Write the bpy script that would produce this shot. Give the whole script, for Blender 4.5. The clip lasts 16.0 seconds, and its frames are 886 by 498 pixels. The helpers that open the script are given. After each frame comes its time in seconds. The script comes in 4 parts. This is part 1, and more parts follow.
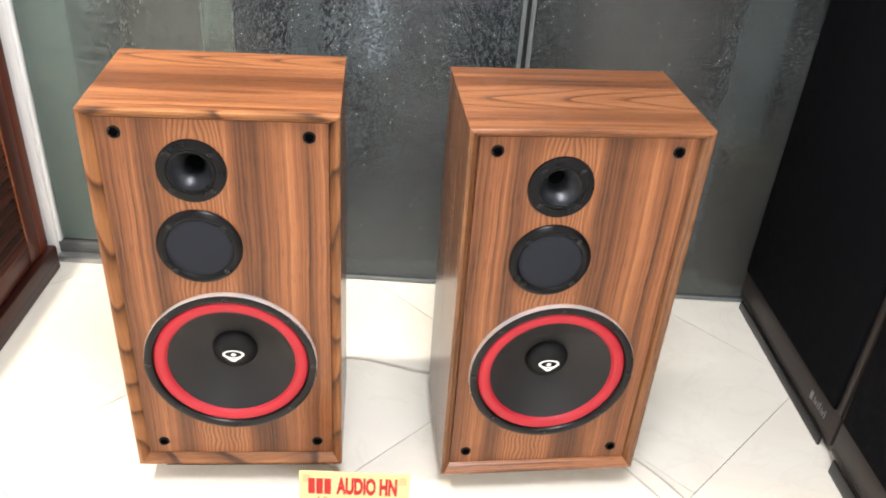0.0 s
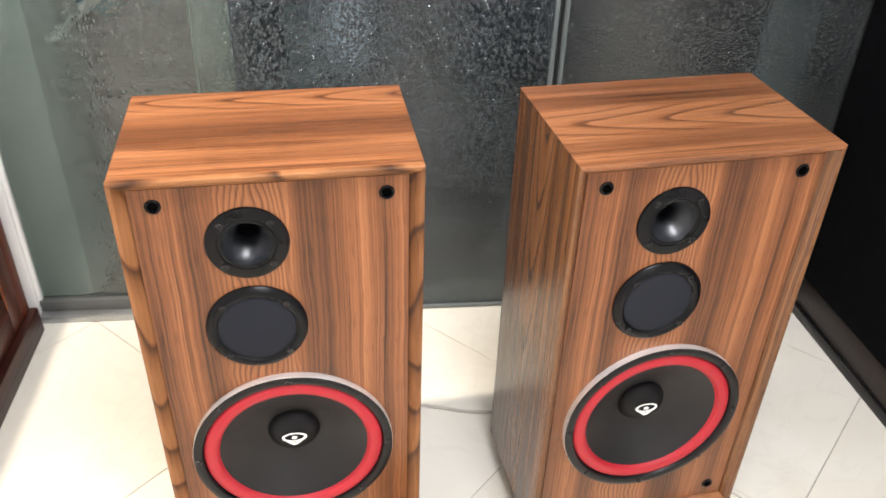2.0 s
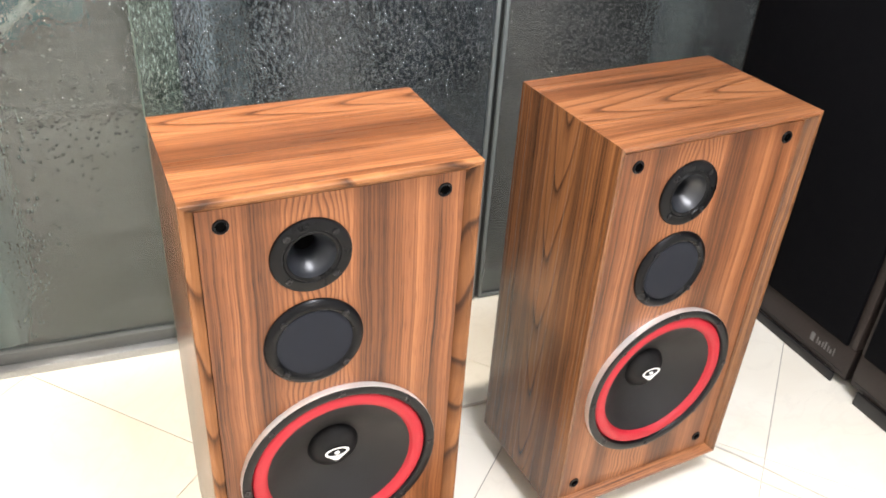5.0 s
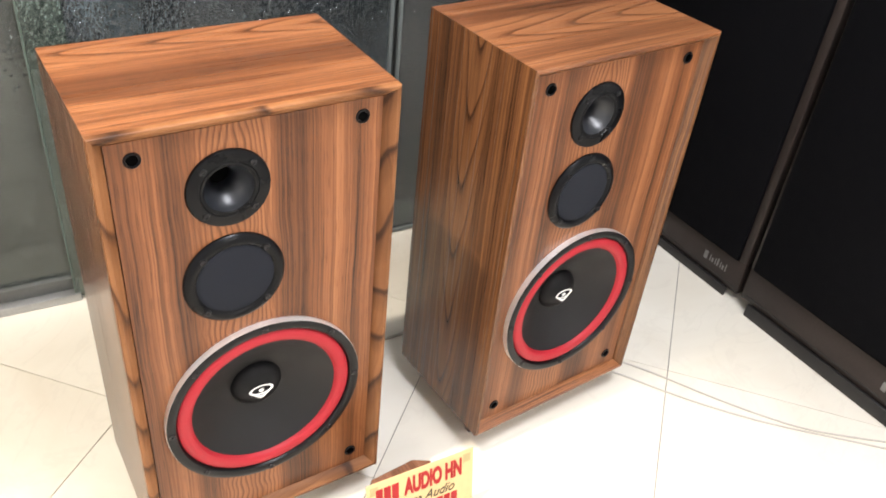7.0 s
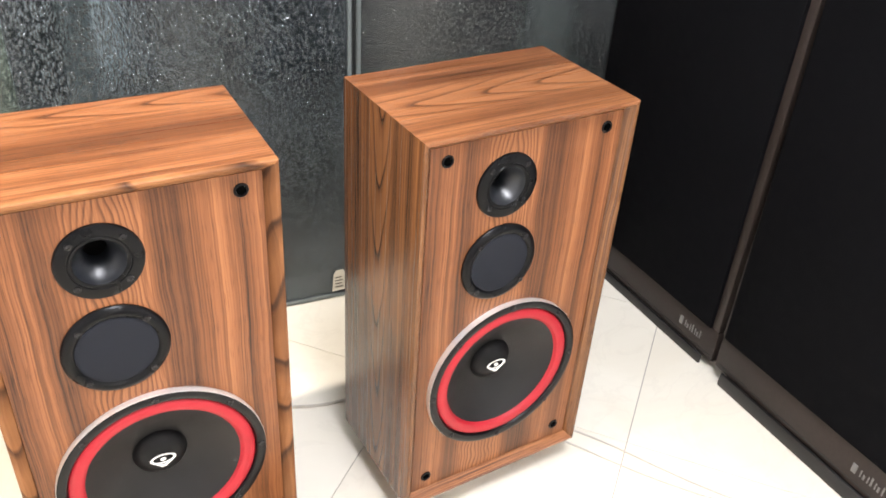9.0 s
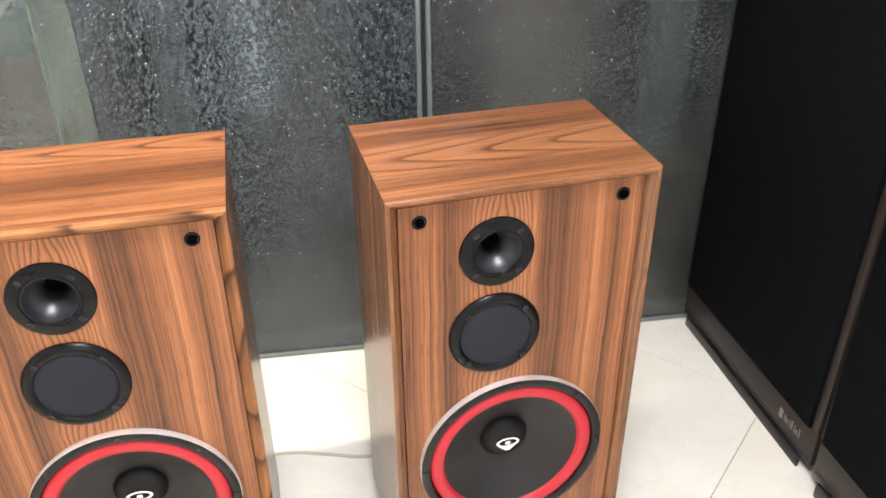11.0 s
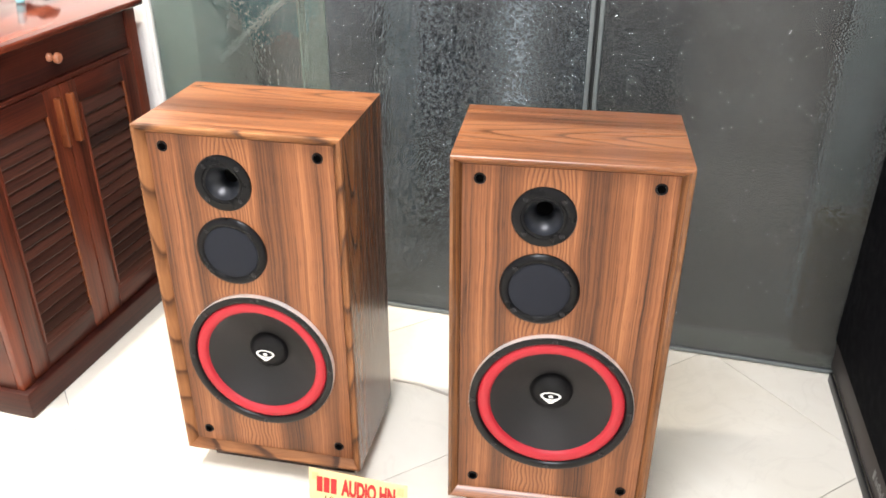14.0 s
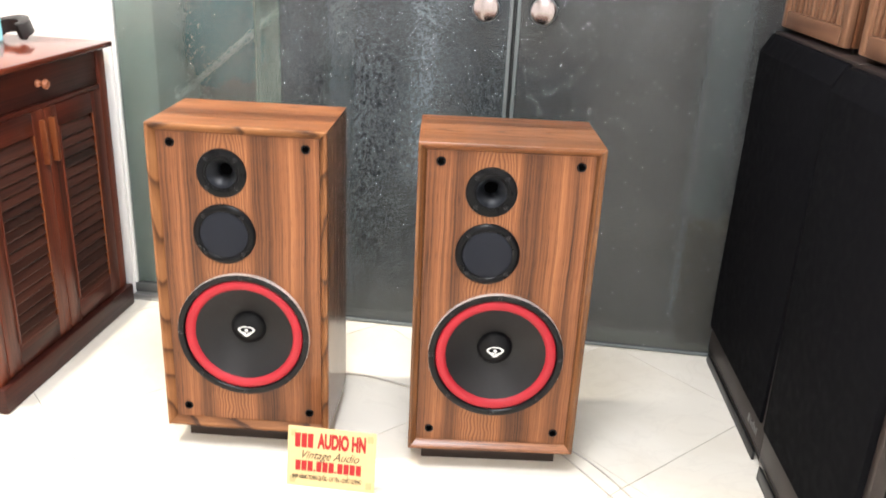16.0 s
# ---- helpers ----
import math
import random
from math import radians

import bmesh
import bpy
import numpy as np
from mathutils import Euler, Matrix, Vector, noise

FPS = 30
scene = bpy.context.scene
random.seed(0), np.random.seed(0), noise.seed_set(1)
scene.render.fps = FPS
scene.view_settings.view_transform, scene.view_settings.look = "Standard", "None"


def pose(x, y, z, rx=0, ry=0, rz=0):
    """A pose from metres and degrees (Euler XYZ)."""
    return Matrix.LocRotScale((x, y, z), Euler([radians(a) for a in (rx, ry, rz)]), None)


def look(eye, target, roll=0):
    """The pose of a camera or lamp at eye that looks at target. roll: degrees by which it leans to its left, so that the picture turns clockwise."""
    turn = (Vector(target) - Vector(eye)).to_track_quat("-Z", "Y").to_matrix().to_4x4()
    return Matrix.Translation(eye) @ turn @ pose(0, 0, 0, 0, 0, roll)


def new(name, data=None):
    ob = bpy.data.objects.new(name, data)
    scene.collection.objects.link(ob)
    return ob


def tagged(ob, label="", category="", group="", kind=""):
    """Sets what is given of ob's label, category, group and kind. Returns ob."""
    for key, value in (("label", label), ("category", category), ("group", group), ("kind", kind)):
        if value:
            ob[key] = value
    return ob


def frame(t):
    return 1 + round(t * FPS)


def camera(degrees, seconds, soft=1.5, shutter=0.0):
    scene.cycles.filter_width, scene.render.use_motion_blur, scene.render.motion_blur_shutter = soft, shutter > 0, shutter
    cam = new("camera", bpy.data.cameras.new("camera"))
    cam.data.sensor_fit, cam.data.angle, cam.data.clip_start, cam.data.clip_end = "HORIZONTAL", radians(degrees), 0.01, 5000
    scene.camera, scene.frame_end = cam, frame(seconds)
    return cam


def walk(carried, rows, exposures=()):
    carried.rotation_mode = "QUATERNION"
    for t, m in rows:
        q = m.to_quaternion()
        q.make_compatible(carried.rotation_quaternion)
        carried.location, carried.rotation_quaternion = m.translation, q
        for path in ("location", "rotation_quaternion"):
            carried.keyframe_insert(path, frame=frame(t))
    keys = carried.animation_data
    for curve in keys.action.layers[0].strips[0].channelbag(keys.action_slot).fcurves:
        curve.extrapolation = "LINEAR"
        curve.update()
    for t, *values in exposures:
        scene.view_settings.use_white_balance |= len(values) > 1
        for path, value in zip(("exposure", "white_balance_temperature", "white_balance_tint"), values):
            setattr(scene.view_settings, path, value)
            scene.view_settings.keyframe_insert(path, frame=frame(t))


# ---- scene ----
cam = camera(56.0, 16.0, soft=1.7, shutter=0.4)
PATH = [
    (0, (0.138, -0.028, 1.376), (0.254, 1.655, 0.302), 4.2),
    (0.5, (0.062, -0.007, 1.358), (0.187, 1.665, 0.268), 4.1),
    (1, (0.049, 0.111, 1.362), (0.116, 1.773, 0.252), 2.1),
    (1.5, (0.047, 0.205, 1.361), (0.111, 1.854, 0.232), 0.7),
    (2, (-0.088, 0.225, 1.364), (0.183, 1.86, 0.245), 2.0),
    (2.5, (-0.228, 0.202, 1.366), (0.228, 1.812, 0.27), 3.8),
    (3, (-0.25, 0.194, 1.364), (0.267, 1.791, 0.276), 4.4),
    (3.2, (-0.235, 0.189, 1.364), (0.273, 1.79, 0.279), 3.8),
    (5.3, (-0.457, 0.289, 1.33), (0.312, 1.789, 0.253), 5.2),
    (5.5, (-0.475, 0.288, 1.309), (0.343, 1.732, 0.193), 7.0),
    (6, (-0.491, 0.289, 1.281), (0.364, 1.636, 0.075), 9.2),
    (6.5, (-0.486, 0.292, 1.305), (0.389, 1.625, 0.097), 8.0),
    (7, (-0.464, 0.292, 1.318), (0.441, 1.638, 0.148), 6.5),
    (7.5, (-0.445, 0.294, 1.332), (0.513, 1.628, 0.191), 6.5),
    (8, (-0.4, 0.289, 1.338), (0.572, 1.627, 0.214), 6.3),
    (8.5, (-0.297, 0.252, 1.355), (0.598, 1.651, 0.24), 4.6),
    (9, (-0.224, 0.211, 1.36), (0.57, 1.685, 0.266), 4.1),
    (9.5, (-0.168, 0.184, 1.373), (0.571, 1.707, 0.308), 2.8),
    (9.7, (-0.143, 0.183, 1.379), (0.578, 1.722, 0.324), 2.1),
    (11.8, (0.328, 0.21, 1.341), (0.39, 1.917, 0.299), 0.1),
    (12, (0.362, 0.193, 1.339), (0.381, 1.9, 0.297), 0.5),
    (12.5, (0.398, 0.234, 1.326), (0.251, 1.932, 0.278), 0.5),
    (13, (0.447, 0.186, 1.339), (0.173, 1.871, 0.297), 0.8),
    (13.5, (0.53, -0.009, 1.365), (0.136, 1.682, 0.371), 0.4),
    (14, (0.539, -0.115, 1.366), (0.136, 1.599, 0.417), 0.1),
    (14.5, (0.485, -0.223, 1.357), (0.189, 1.512, 0.408), 0.0),
    (15, (0.439, -0.36, 1.359), (0.264, 1.415, 0.454), 0.1),
    (15.5, (0.453, -0.506, 1.365), (0.317, 1.332, 0.588), 0.5),
    (16, (0.431, -0.564, 1.276), (0.304, 1.294, 0.546), 2.8),
]
EXPOSURES = ((0, -0.27), (1.0, -0.38), (2.0, -0.42), (3.0, -0.25), (5.5, -0.1), (6.0, -0.43), (6.5, -0.48), (7.5, -0.34), (9.0, -0.14), (9.7, -0.24), (12.0, -0.10), (14.5, -0.12), (16.0, -0.2))
walk(cam, [(t, look(eye, target, roll)) for t, eye, target, roll in PATH], EXPOSURES)

# ---- light ----
world = bpy.data.worlds.new("world")
scene.world = world
world.use_nodes = True
world.node_tree.nodes["Background"].inputs[0].default_value = (0.9, 0.95, 1.0, 1)
world.node_tree.nodes["Background"].inputs[1].default_value = 0.05


CEILING = 2.75


def ceiling_lamp(x, y, sx, sy, watts, color):
    lamp = bpy.data.lights.new("lamp_light", "AREA")
    lamp.shape, lamp.size, lamp.size_y, lamp.energy, lamp.color = "RECTANGLE", sx, sy, watts, color
    ob = new("lamp_light", lamp)
    ob.matrix_basis = pose(x, y, CEILING - 0.06)
    return ob


LAMPS = ((0.24, 0.35, 0.6, 0.6, 84, (0.925, 0.932, 1.0)), (0.5, -2.1, 0.6, 0.6, 74, (1.0, 0.955, 0.95)), (0.55, 2.08, 1.0, 0.12, 21, (0.90, 0.99, 1.0)))
for lamp_row in LAMPS:
    ceiling_lamp(*lamp_row)

# a warm downlight over the front edge of the cabinet
SPOT = (-0.902, 1.12)
spot = bpy.data.lights.new("downlight_beam", "SPOT")
spot.energy, spot.color, spot.shadow_soft_size, spot.spot_size, spot.spot_blend = 370, (1.0, 0.89, 0.76), 0.035, radians(78), 0.65
new("downlight_beam", spot).matrix_basis = pose(*SPOT, CEILING - 0.06)


# ---- materials ----
def material(name):
    m = bpy.data.materials.new(name)
    m.use_nodes = True
    nt = m.node_tree
    return m, nt, nt.nodes["Principled BSDF"]


def node(nt, kind, **sets):
    n = nt.nodes.new(kind)
    for key, value in sets.items():
        n.inputs[key].default_value = value
    return n


def math_node(nt, op, a, b=None, c=None, clamp=False):
    n = nt.nodes.new("ShaderNodeMath")
    n.operation, n.use_clamp = op, clamp
    for i, v in enumerate((a, b, c)):
        if v is None:
            continue
        if isinstance(v, (int, float)):
            n.inputs[i].default_value = v
        else:
            nt.links.new(v, n.inputs[i])
    return n.outputs[0]


def mix_node(nt, fac, a, b, blend="MIX"):
    n = nt.nodes.new("ShaderNodeMix")
    n.data_type, n.blend_type = "RGBA", blend
    for sock, v in ((n.inputs[0], fac), (n.inputs[6], a), (n.inputs[7], b)):
        if isinstance(v, (int, float)):
            sock.default_value = v
        elif isinstance(v, tuple):
            sock.default_value = (*v, 1) if len(v) == 3 else v
        else:
            nt.links.new(v, sock)
    return n.outputs[2]


def ramp_node(nt, fac, stops, interpolation="LINEAR"):
    n = nt.nodes.new("ShaderNodeValToRGB")
    r = n.color_ramp
    r.interpolation = interpolation
    while len(r.elements) < len(stops):
        r.elements.new(0.5)
    for e, (p, c) in zip(r.elements, stops):
        e.position = p
        e.color = (c, c, c, 1) if isinstance(c, (int, float)) else (*c, 1)
    nt.links.new(fac, n.inputs[0])
    return n.outputs[0]


def scaled(nt, scale, shift=(0, 0, 0), randomly=0.0, source="Object"):
    """Texture coordinates, scaled per axis, moved by each object's own random number."""
    tc = nt.nodes.new("ShaderNodeTexCoord")
    mp = nt.nodes.new("ShaderNodeMapping")
    mp.inputs["Scale"].default_value = scale
    mp.inputs["Location"].default_value = shift
    nt.links.new(tc.outputs[source], mp.inputs["Vector"])
    out = mp.outputs[0]
    if randomly:
        info = nt.nodes.new("ShaderNodeObjectInfo")
        add = nt.nodes.new("ShaderNodeVectorMath")
        add.operation = "ADD"
        nt.links.new(out, add.inputs[0])
        nt.links.new(math_node(nt, "MULTIPLY", info.outputs["Random"], randomly), add.inputs[1])
        out = add.outputs[0]
    return out


def noise_node(nt, vector, scale=1.0, detail=3.0, rough=0.5, distortion=0.0):
    n = node(nt, "ShaderNodeTexNoise", Scale=scale, Detail=detail, Roughness=rough, Distortion=distortion)
    nt.links.new(vector, n.inputs["Vector"])
    return n.outputs["Fac"]


def bump(nt, bsdf, height, strength, distance=0.001):
    b = node(nt, "ShaderNodeBump", Strength=strength, Distance=distance)
    nt.links.new(height, b.inputs["Height"])
    nt.links.new(b.outputs[0], bsdf.inputs["Normal"])


def plain(name, color, rough=0.5, metal=0.0, vary=0.12, scale=40.0, bumpy=0.0, spec=0.5, coat=0.0):
    """A surface of one colour with a little cloudiness and grain."""
    m, nt, b = material(name)
    v = scaled(nt, (1, 1, 1))
    big = noise_node(nt, v, scale * 0.15, 3)
    fine = noise_node(nt, v, scale * 4, 2)
    k = math_node(nt, "ADD", math_node(nt, "MULTIPLY", big, 0.6), math_node(nt, "MULTIPLY", fine, 0.4))
    low, high = tuple(c * (1 - vary) for c in color), tuple(min(1, c * (1 + vary)) for c in color)
    nt.links.new(ramp_node(nt, k, ((0.3, low), (0.7, high))), b.inputs["Base Color"])
    nt.links.new(ramp_node(nt, big, ((0.3, rough * 0.85), (0.7, min(1, rough * 1.15)))), b.inputs["Roughness"])
    b.inputs["Metallic"].default_value = metal
    b.inputs["Specular IOR Level"].default_value = spec
    b.inputs["Coat Weight"].default_value = coat
    if bumpy:
        bump(nt, b, fine, bumpy)
    return m


def veneer(name, across, along, bands=None, randomly=0.0, light=(0.350, 0.139, 0.056), mid=(0.170, 0.060, 0.022), dark=(0.030, 0.011, 0.005), gain=1.0, rough=0.36, arch=None, arch_gain=0.6, everywhere=False, wave=0.010, spec=0.32, line=0.29, streaks=0.75, figure=0.25, bias=0.02, vein=0.20, rings=None, span=(2.4, 0.5), crisp=0.38, pitch=7.5):
    """Walnut-like veneer. across, along: the axes (0, 1, 2) over and with the grain; bands: the colour bands of a sheet, by place over the grain;
    arch: a cathedral figure (place over the grain, place of its tip along it, half width, way it opens); rings: a strip of crisp wavy growth rings (place over the grain, half width, spacing, gain)."""
    m, nt, b = material(name)
    tc = nt.nodes.new("ShaderNodeTexCoord")
    sep = nt.nodes.new("ShaderNodeSeparateXYZ")
    nt.links.new(tc.outputs["Object"], sep.inputs[0])
    if randomly:
        info = nt.nodes.new("ShaderNodeObjectInfo")
        own = math_node(nt, "MULTIPLY", info.outputs["Random"], randomly)
    else:
        own = 0.0
    v = sep.outputs[along]
    sway = noise_node(nt, scaled(nt, tuple(7.0 if k == across else (2.6 if k == along else 0.5) for k in range(3)), (0, 0, 0), randomly), 1.0, 1.5, 0.45)
    ripple = noise_node(nt, scaled(nt, tuple(9.0 if k == across else (13.0 if k == along else 0.5) for k in range(3)), (0, 0, 0), randomly), 1.0, 1.0, 0.4)
    u = math_node(nt, "MULTIPLY_ADD", math_node(nt, "SUBTRACT", sway, 0.5), wave, sep.outputs[across])
    u = math_node(nt, "MULTIPLY_ADD", math_node(nt, "SUBTRACT", ripple, 0.5), wave * 0.32, u)

    def grain(a, l, detail, shift=0.0):
        c = nt.nodes.new("ShaderNodeCombineXYZ")
        nt.links.new(math_node(nt, "MULTIPLY", u, a), c.inputs[0])
        nt.links.new(math_node(nt, "MULTIPLY", v, l), c.inputs[1])
        nt.links.new(math_node(nt, "ADD", own, shift), c.inputs[2])
        return noise_node(nt, c.outputs[0], 1.0, detail, 0.55)

    streak = grain(38, 0.35, 2.5)
    fibre = grain(270, 1.1, 2.0, 3.0)
    ridge = math_node(nt, "ABSOLUTE", math_node(nt, "SUBTRACT", grain(140, 1.3, 1.0, 13.0), 0.5))
    veins = ramp_node(nt, ridge, ((0.0, 1.0), (0.045, 0.55), (0.10, 0.0)))
    pores = grain(620, 9.0, 2.0, 5.0)
    # hair-thin growth lines, stronger in some stretches than in others, and short dark pores
    hair = math_node(nt, "ABSOLUTE", math_node(nt, "SUBTRACT", grain(250, 0.9, 0.5, 17.0), 0.5))
    hair = ramp_node(nt, hair, ((0.0, 1.0), (0.022, 0.75), (0.05, 0.0)))
    hair = math_node(nt, "MULTIPLY", hair, ramp_node(nt, grain(22, 1.4, 1.5, 19.0), ((0.36, 0.15), (0.62, 1.0))))
    flecks = ramp_node(nt, grain(780, 22.0, 1.0, 23.0), ((0.60, 0.0), (0.70, 1.0)))
    broad = grain(11, 0.25, 1.5, 7.0)
    slow = grain(14, 2.2, 1.0, 11.0)
    if bands:
        k = ramp_node(nt, math_node(nt, "MULTIPLY_ADD", u, span[0], span[1]), bands)
        broad = math_node(nt, "MULTIPLY_ADD", k, 0.85, math_node(nt, "MULTIPLY", broad, 0.16))
    else:
        broad = ramp_node(nt, broad, ((0.36, 0.0), (0.66, 0.85)))
    lines = ramp_node(nt, fibre, ((0.42, 0.0), (0.66, 1.0)))
    tone = math_node(nt, "MULTIPLY_ADD", broad, 0.80 * gain, bias)
    tone = math_node(nt, "MULTIPLY_ADD", math_node(nt, "SUBTRACT", streak, 0.44), streaks, tone)
    tone = math_node(nt, "MULTIPLY_ADD", math_node(nt, "SUBTRACT", lines, 0.25), line, tone)
    tone = math_node(nt, "MULTIPLY_ADD", veins, vein, tone)
    tone = math_node(nt, "MULTIPLY_ADD", math_node(nt, "SUBTRACT", slow, 0.5), figure, tone)
    tone = math_node(nt, "MULTIPLY_ADD", math_node(nt, "SUBTRACT", pores, 0.5), 0.22, tone)
    tone = math_node(nt, "MULTIPLY_ADD", hair, crisp, tone)
    tone = math_node(nt, "MULTIPLY_ADD", flecks, crisp * 0.6, tone)
    if arch:
        u0, v0, half, way = arch
        du = math_node(nt, "DIVIDE", math_node(nt, "SUBTRACT", math_node(nt, "MULTIPLY_ADD", math_node(nt, "SUBTRACT", sway, 0.5), 0.03, sep.outputs[across]), u0), half)
        bow = math_node(nt, "POWER", math_node(nt, "ABSOLUTE", du), 1.7)
        f = math_node(nt, "MULTIPLY_ADD", math_node(nt, "SUBTRACT", v, v0), pitch * way, math_node(nt, "MULTIPLY", bow, -2.6))
        f = math_node(nt, "MULTIPLY_ADD", math_node(nt, "SUBTRACT", slow, 0.5), 3.0 if everywhere else 1.6, f)
        saw = math_node(nt, "FRACT", f)
        mark = ramp_node(nt, saw, ((0.0, 0.0), (0.55, 0.05), (0.80, 0.28), (0.93, 1.0), (1.0, 0.0)) if not everywhere else ((0.0, 0.06), (0.40, 0.0), (0.78, 0.35), (0.92, 1.0), (1.0, 0.12)))
        keep = ramp_node(nt, bow, ((0.25, 1.0), (1.0, 1.0 if everywhere else 0.0)))
        # outside the figure the plain grain goes on
        tone = math_node(nt, "MULTIPLY", tone, math_node(nt, "MULTIPLY_ADD", keep, -0.5, 1.0))
        tone = math_node(nt, "MULTIPLY_ADD", math_node(nt, "MULTIPLY", mark, keep), arch_gain, tone)
    if rings:
        u0, half, spacing, ring_gain = rings
        bend = noise_node(nt, scaled(nt, tuple(11.0 if k == across else (7.5 if k == along else 0.5) for k in range(3)), (3, 1, 0), randomly), 1.0, 2.0, 0.5)
        wide = math_node(nt, "MULTIPLY_ADD", math_node(nt, "SUBTRACT", bend, 0.5), 0.06, sep.outputs[across])
        saw = math_node(nt, "FRACT", math_node(nt, "DIVIDE", wide, spacing))
        mark = ramp_node(nt, saw, ((0.0, 0.0), (0.50, 0.08), (0.80, 1.0), (0.90, 0.8), (1.0, 0.0)))
        off = math_node(nt, "ABSOLUTE", math_node(nt, "DIVIDE", math_node(nt, "SUBTRACT", wide, u0), half))
        keep = ramp_node(nt, off, ((0.70, 1.0), (1.05, 0.0)))
        tone = math_node(nt, "MULTIPLY", tone, math_node(nt, "MULTIPLY_ADD", keep, -0.55, 1.0))
        tone = math_node(nt, "MULTIPLY_ADD", math_node(nt, "MULTIPLY", mark, keep), ring_gain, tone)
    tone = math_node(nt, "MAXIMUM", math_node(nt, "MINIMUM", tone, 1.0), 0.0)
    nt.links.new(ramp_node(nt, tone, ((0.0, light), (0.45, mid), (1.0, dark))), b.inputs["Base Color"])
    nt.links.new(ramp_node(nt, fibre, ((0.3, rough * 0.85), (0.7, rough * 1.2))), b.inputs["Roughness"])
    bump(nt, b, fibre, 0.05, 0.0006)
    b.inputs["Specular IOR Level"].default_value = spec
    return m


BAFFLE_BANDS = ((0.04, 0.55), (0.10, 0.35), (0.19, 0.22), (0.235, 0.8), (0.29, 0.4), (0.35, 0.05), (0.46, 0.12), (0.54, 0.05), (0.575, 0.6), (0.65, 0.8), (0.72, 0.3), (0.79, 0.08), (0.85, 0.45), (0.93, 0.25))
TOP_A_BANDS = ((0.0, 0.15), (0.06, 0.38), (0.12, 0.08), (0.20, 0.32), (0.27, 0.10), (0.33, 0.2), (0.41, 0.58), (0.54, 0.68), (0.64, 0.5), (0.70, 0.12), (0.78, 0.10), (0.83, 0.45), (0.91, 0.40), (1.0, 0.5))
TOP_B_BANDS = ((0.0, 0.30), (0.09, 0.08), (0.20, 0.36), (0.30, 0.12), (0.48, 0.2), (0.68, 0.28), (0.78, 0.6), (0.85, 0.18), (0.93, 0.5), (1.0, 0.3))
SIDE_BANDS = ((0.0, 0.5), (0.08, 0.18), (0.15, 0.6), (0.22, 0.22), (0.30, 0.65), (0.38, 0.28), (0.46, 0.6), (0.55, 0.35), (0.65, 0.6), (0.74, 0.3), (0.82, 0.6), (0.90, 0.45), (1.0, 0.85))
DEPTHWISE = (1 / 0.272, 0.0)
wood_baffle = veneer("wood_baffle", 0, 2, BAFFLE_BANDS, wave=0.016, gain=1.12, streaks=0.50, vein=0.14, line=0.24, rings=(-0.03, 0.058, 0.0082, 0.48), bias=-0.03)
# sides: darker walnut than the baffle, part of their shade held in the colour
SHADED_SIDES = dict(light=(0.29, 0.125, 0.048), mid=(0.140, 0.058, 0.023), dark=(0.026, 0.011, 0.007), rough=0.24, spec=0.36, vein=0.22, line=0.28, bias=0.02, span=DEPTHWISE)
FLAME = dict(light=(0.31, 0.136, 0.055), mid=(0.17, 0.071, 0.029), dark=(0.050, 0.022, 0.012), wave=0.05, line=0.2, bias=0.0, vein=0.1, spec=0.16, rough=0.45, crisp=0.14, pitch=8.5)
# tops: lighter walnut, some of the light from above held in the colour
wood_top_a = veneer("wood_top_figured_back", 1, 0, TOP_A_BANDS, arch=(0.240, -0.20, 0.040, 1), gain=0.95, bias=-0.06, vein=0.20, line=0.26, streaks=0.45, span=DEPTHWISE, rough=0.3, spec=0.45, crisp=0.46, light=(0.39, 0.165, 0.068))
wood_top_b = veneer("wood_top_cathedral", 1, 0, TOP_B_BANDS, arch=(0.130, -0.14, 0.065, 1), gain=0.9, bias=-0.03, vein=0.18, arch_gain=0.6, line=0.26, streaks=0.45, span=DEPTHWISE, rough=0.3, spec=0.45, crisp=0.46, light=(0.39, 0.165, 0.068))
wood_side_a = veneer("wood_side_plain", 1, 2, SIDE_BANDS, arch=(0.05, 0.3, 0.05, 1), gain=0.85, **SHADED_SIDES)
wood_side_b = veneer("wood_side_cathedral", 1, 2, SIDE_BANDS, arch=(0.135, 0.15, 0.05, 1), gain=0.85, **SHADED_SIDES)
wood_edge_a = veneer("flame_edge", 0, 2, randomly=4.0, figure=0.3, streaks=0.5, arch=(0.0, 0.1, 0.19, 1), arch_gain=0.8, everywhere=True, **FLAME)
wood_edge_h = veneer("flame_edge_cross", 2, 0, randomly=4.0, figure=0.3, streaks=0.5, arch=(0.45, -0.2, 0.37, 1), arch_gain=0.9, everywhere=True, **FLAME)
wood_block = veneer("block_wood", 0, 1, randomly=4.0, light=(0.30, 0.145, 0.088), mid=(0.20, 0.09, 0.052), dark=(0.08, 0.034, 0.020), rough=0.25)
wood_plinth = plain("black_plinth", (0.022, 0.013, 0.009), 0.5)
black_plastic = plain("black_plastic", (0.0038, 0.0040, 0.0048), 0.30, bumpy=0.05, scale=200, spec=0.14)
black_horn = plain("black_horn", (0.010, 0.0118, 0.0160), 0.40, spec=0.9)
black_cloth = plain("black_dust_cloth", (0.019, 0.021, 0.027), 0.9, scale=300, bumpy=0.4, spec=0.1)
black_cone = plain("black_paper_cone", (0.0065, 0.0064, 0.0072), 0.48, scale=120, bumpy=0.25, spec=0.32)
black_cap = plain("black_dust_cap", (0.0060, 0.0059, 0.0067), 0.5, scale=120, bumpy=0.15, spec=0.17)
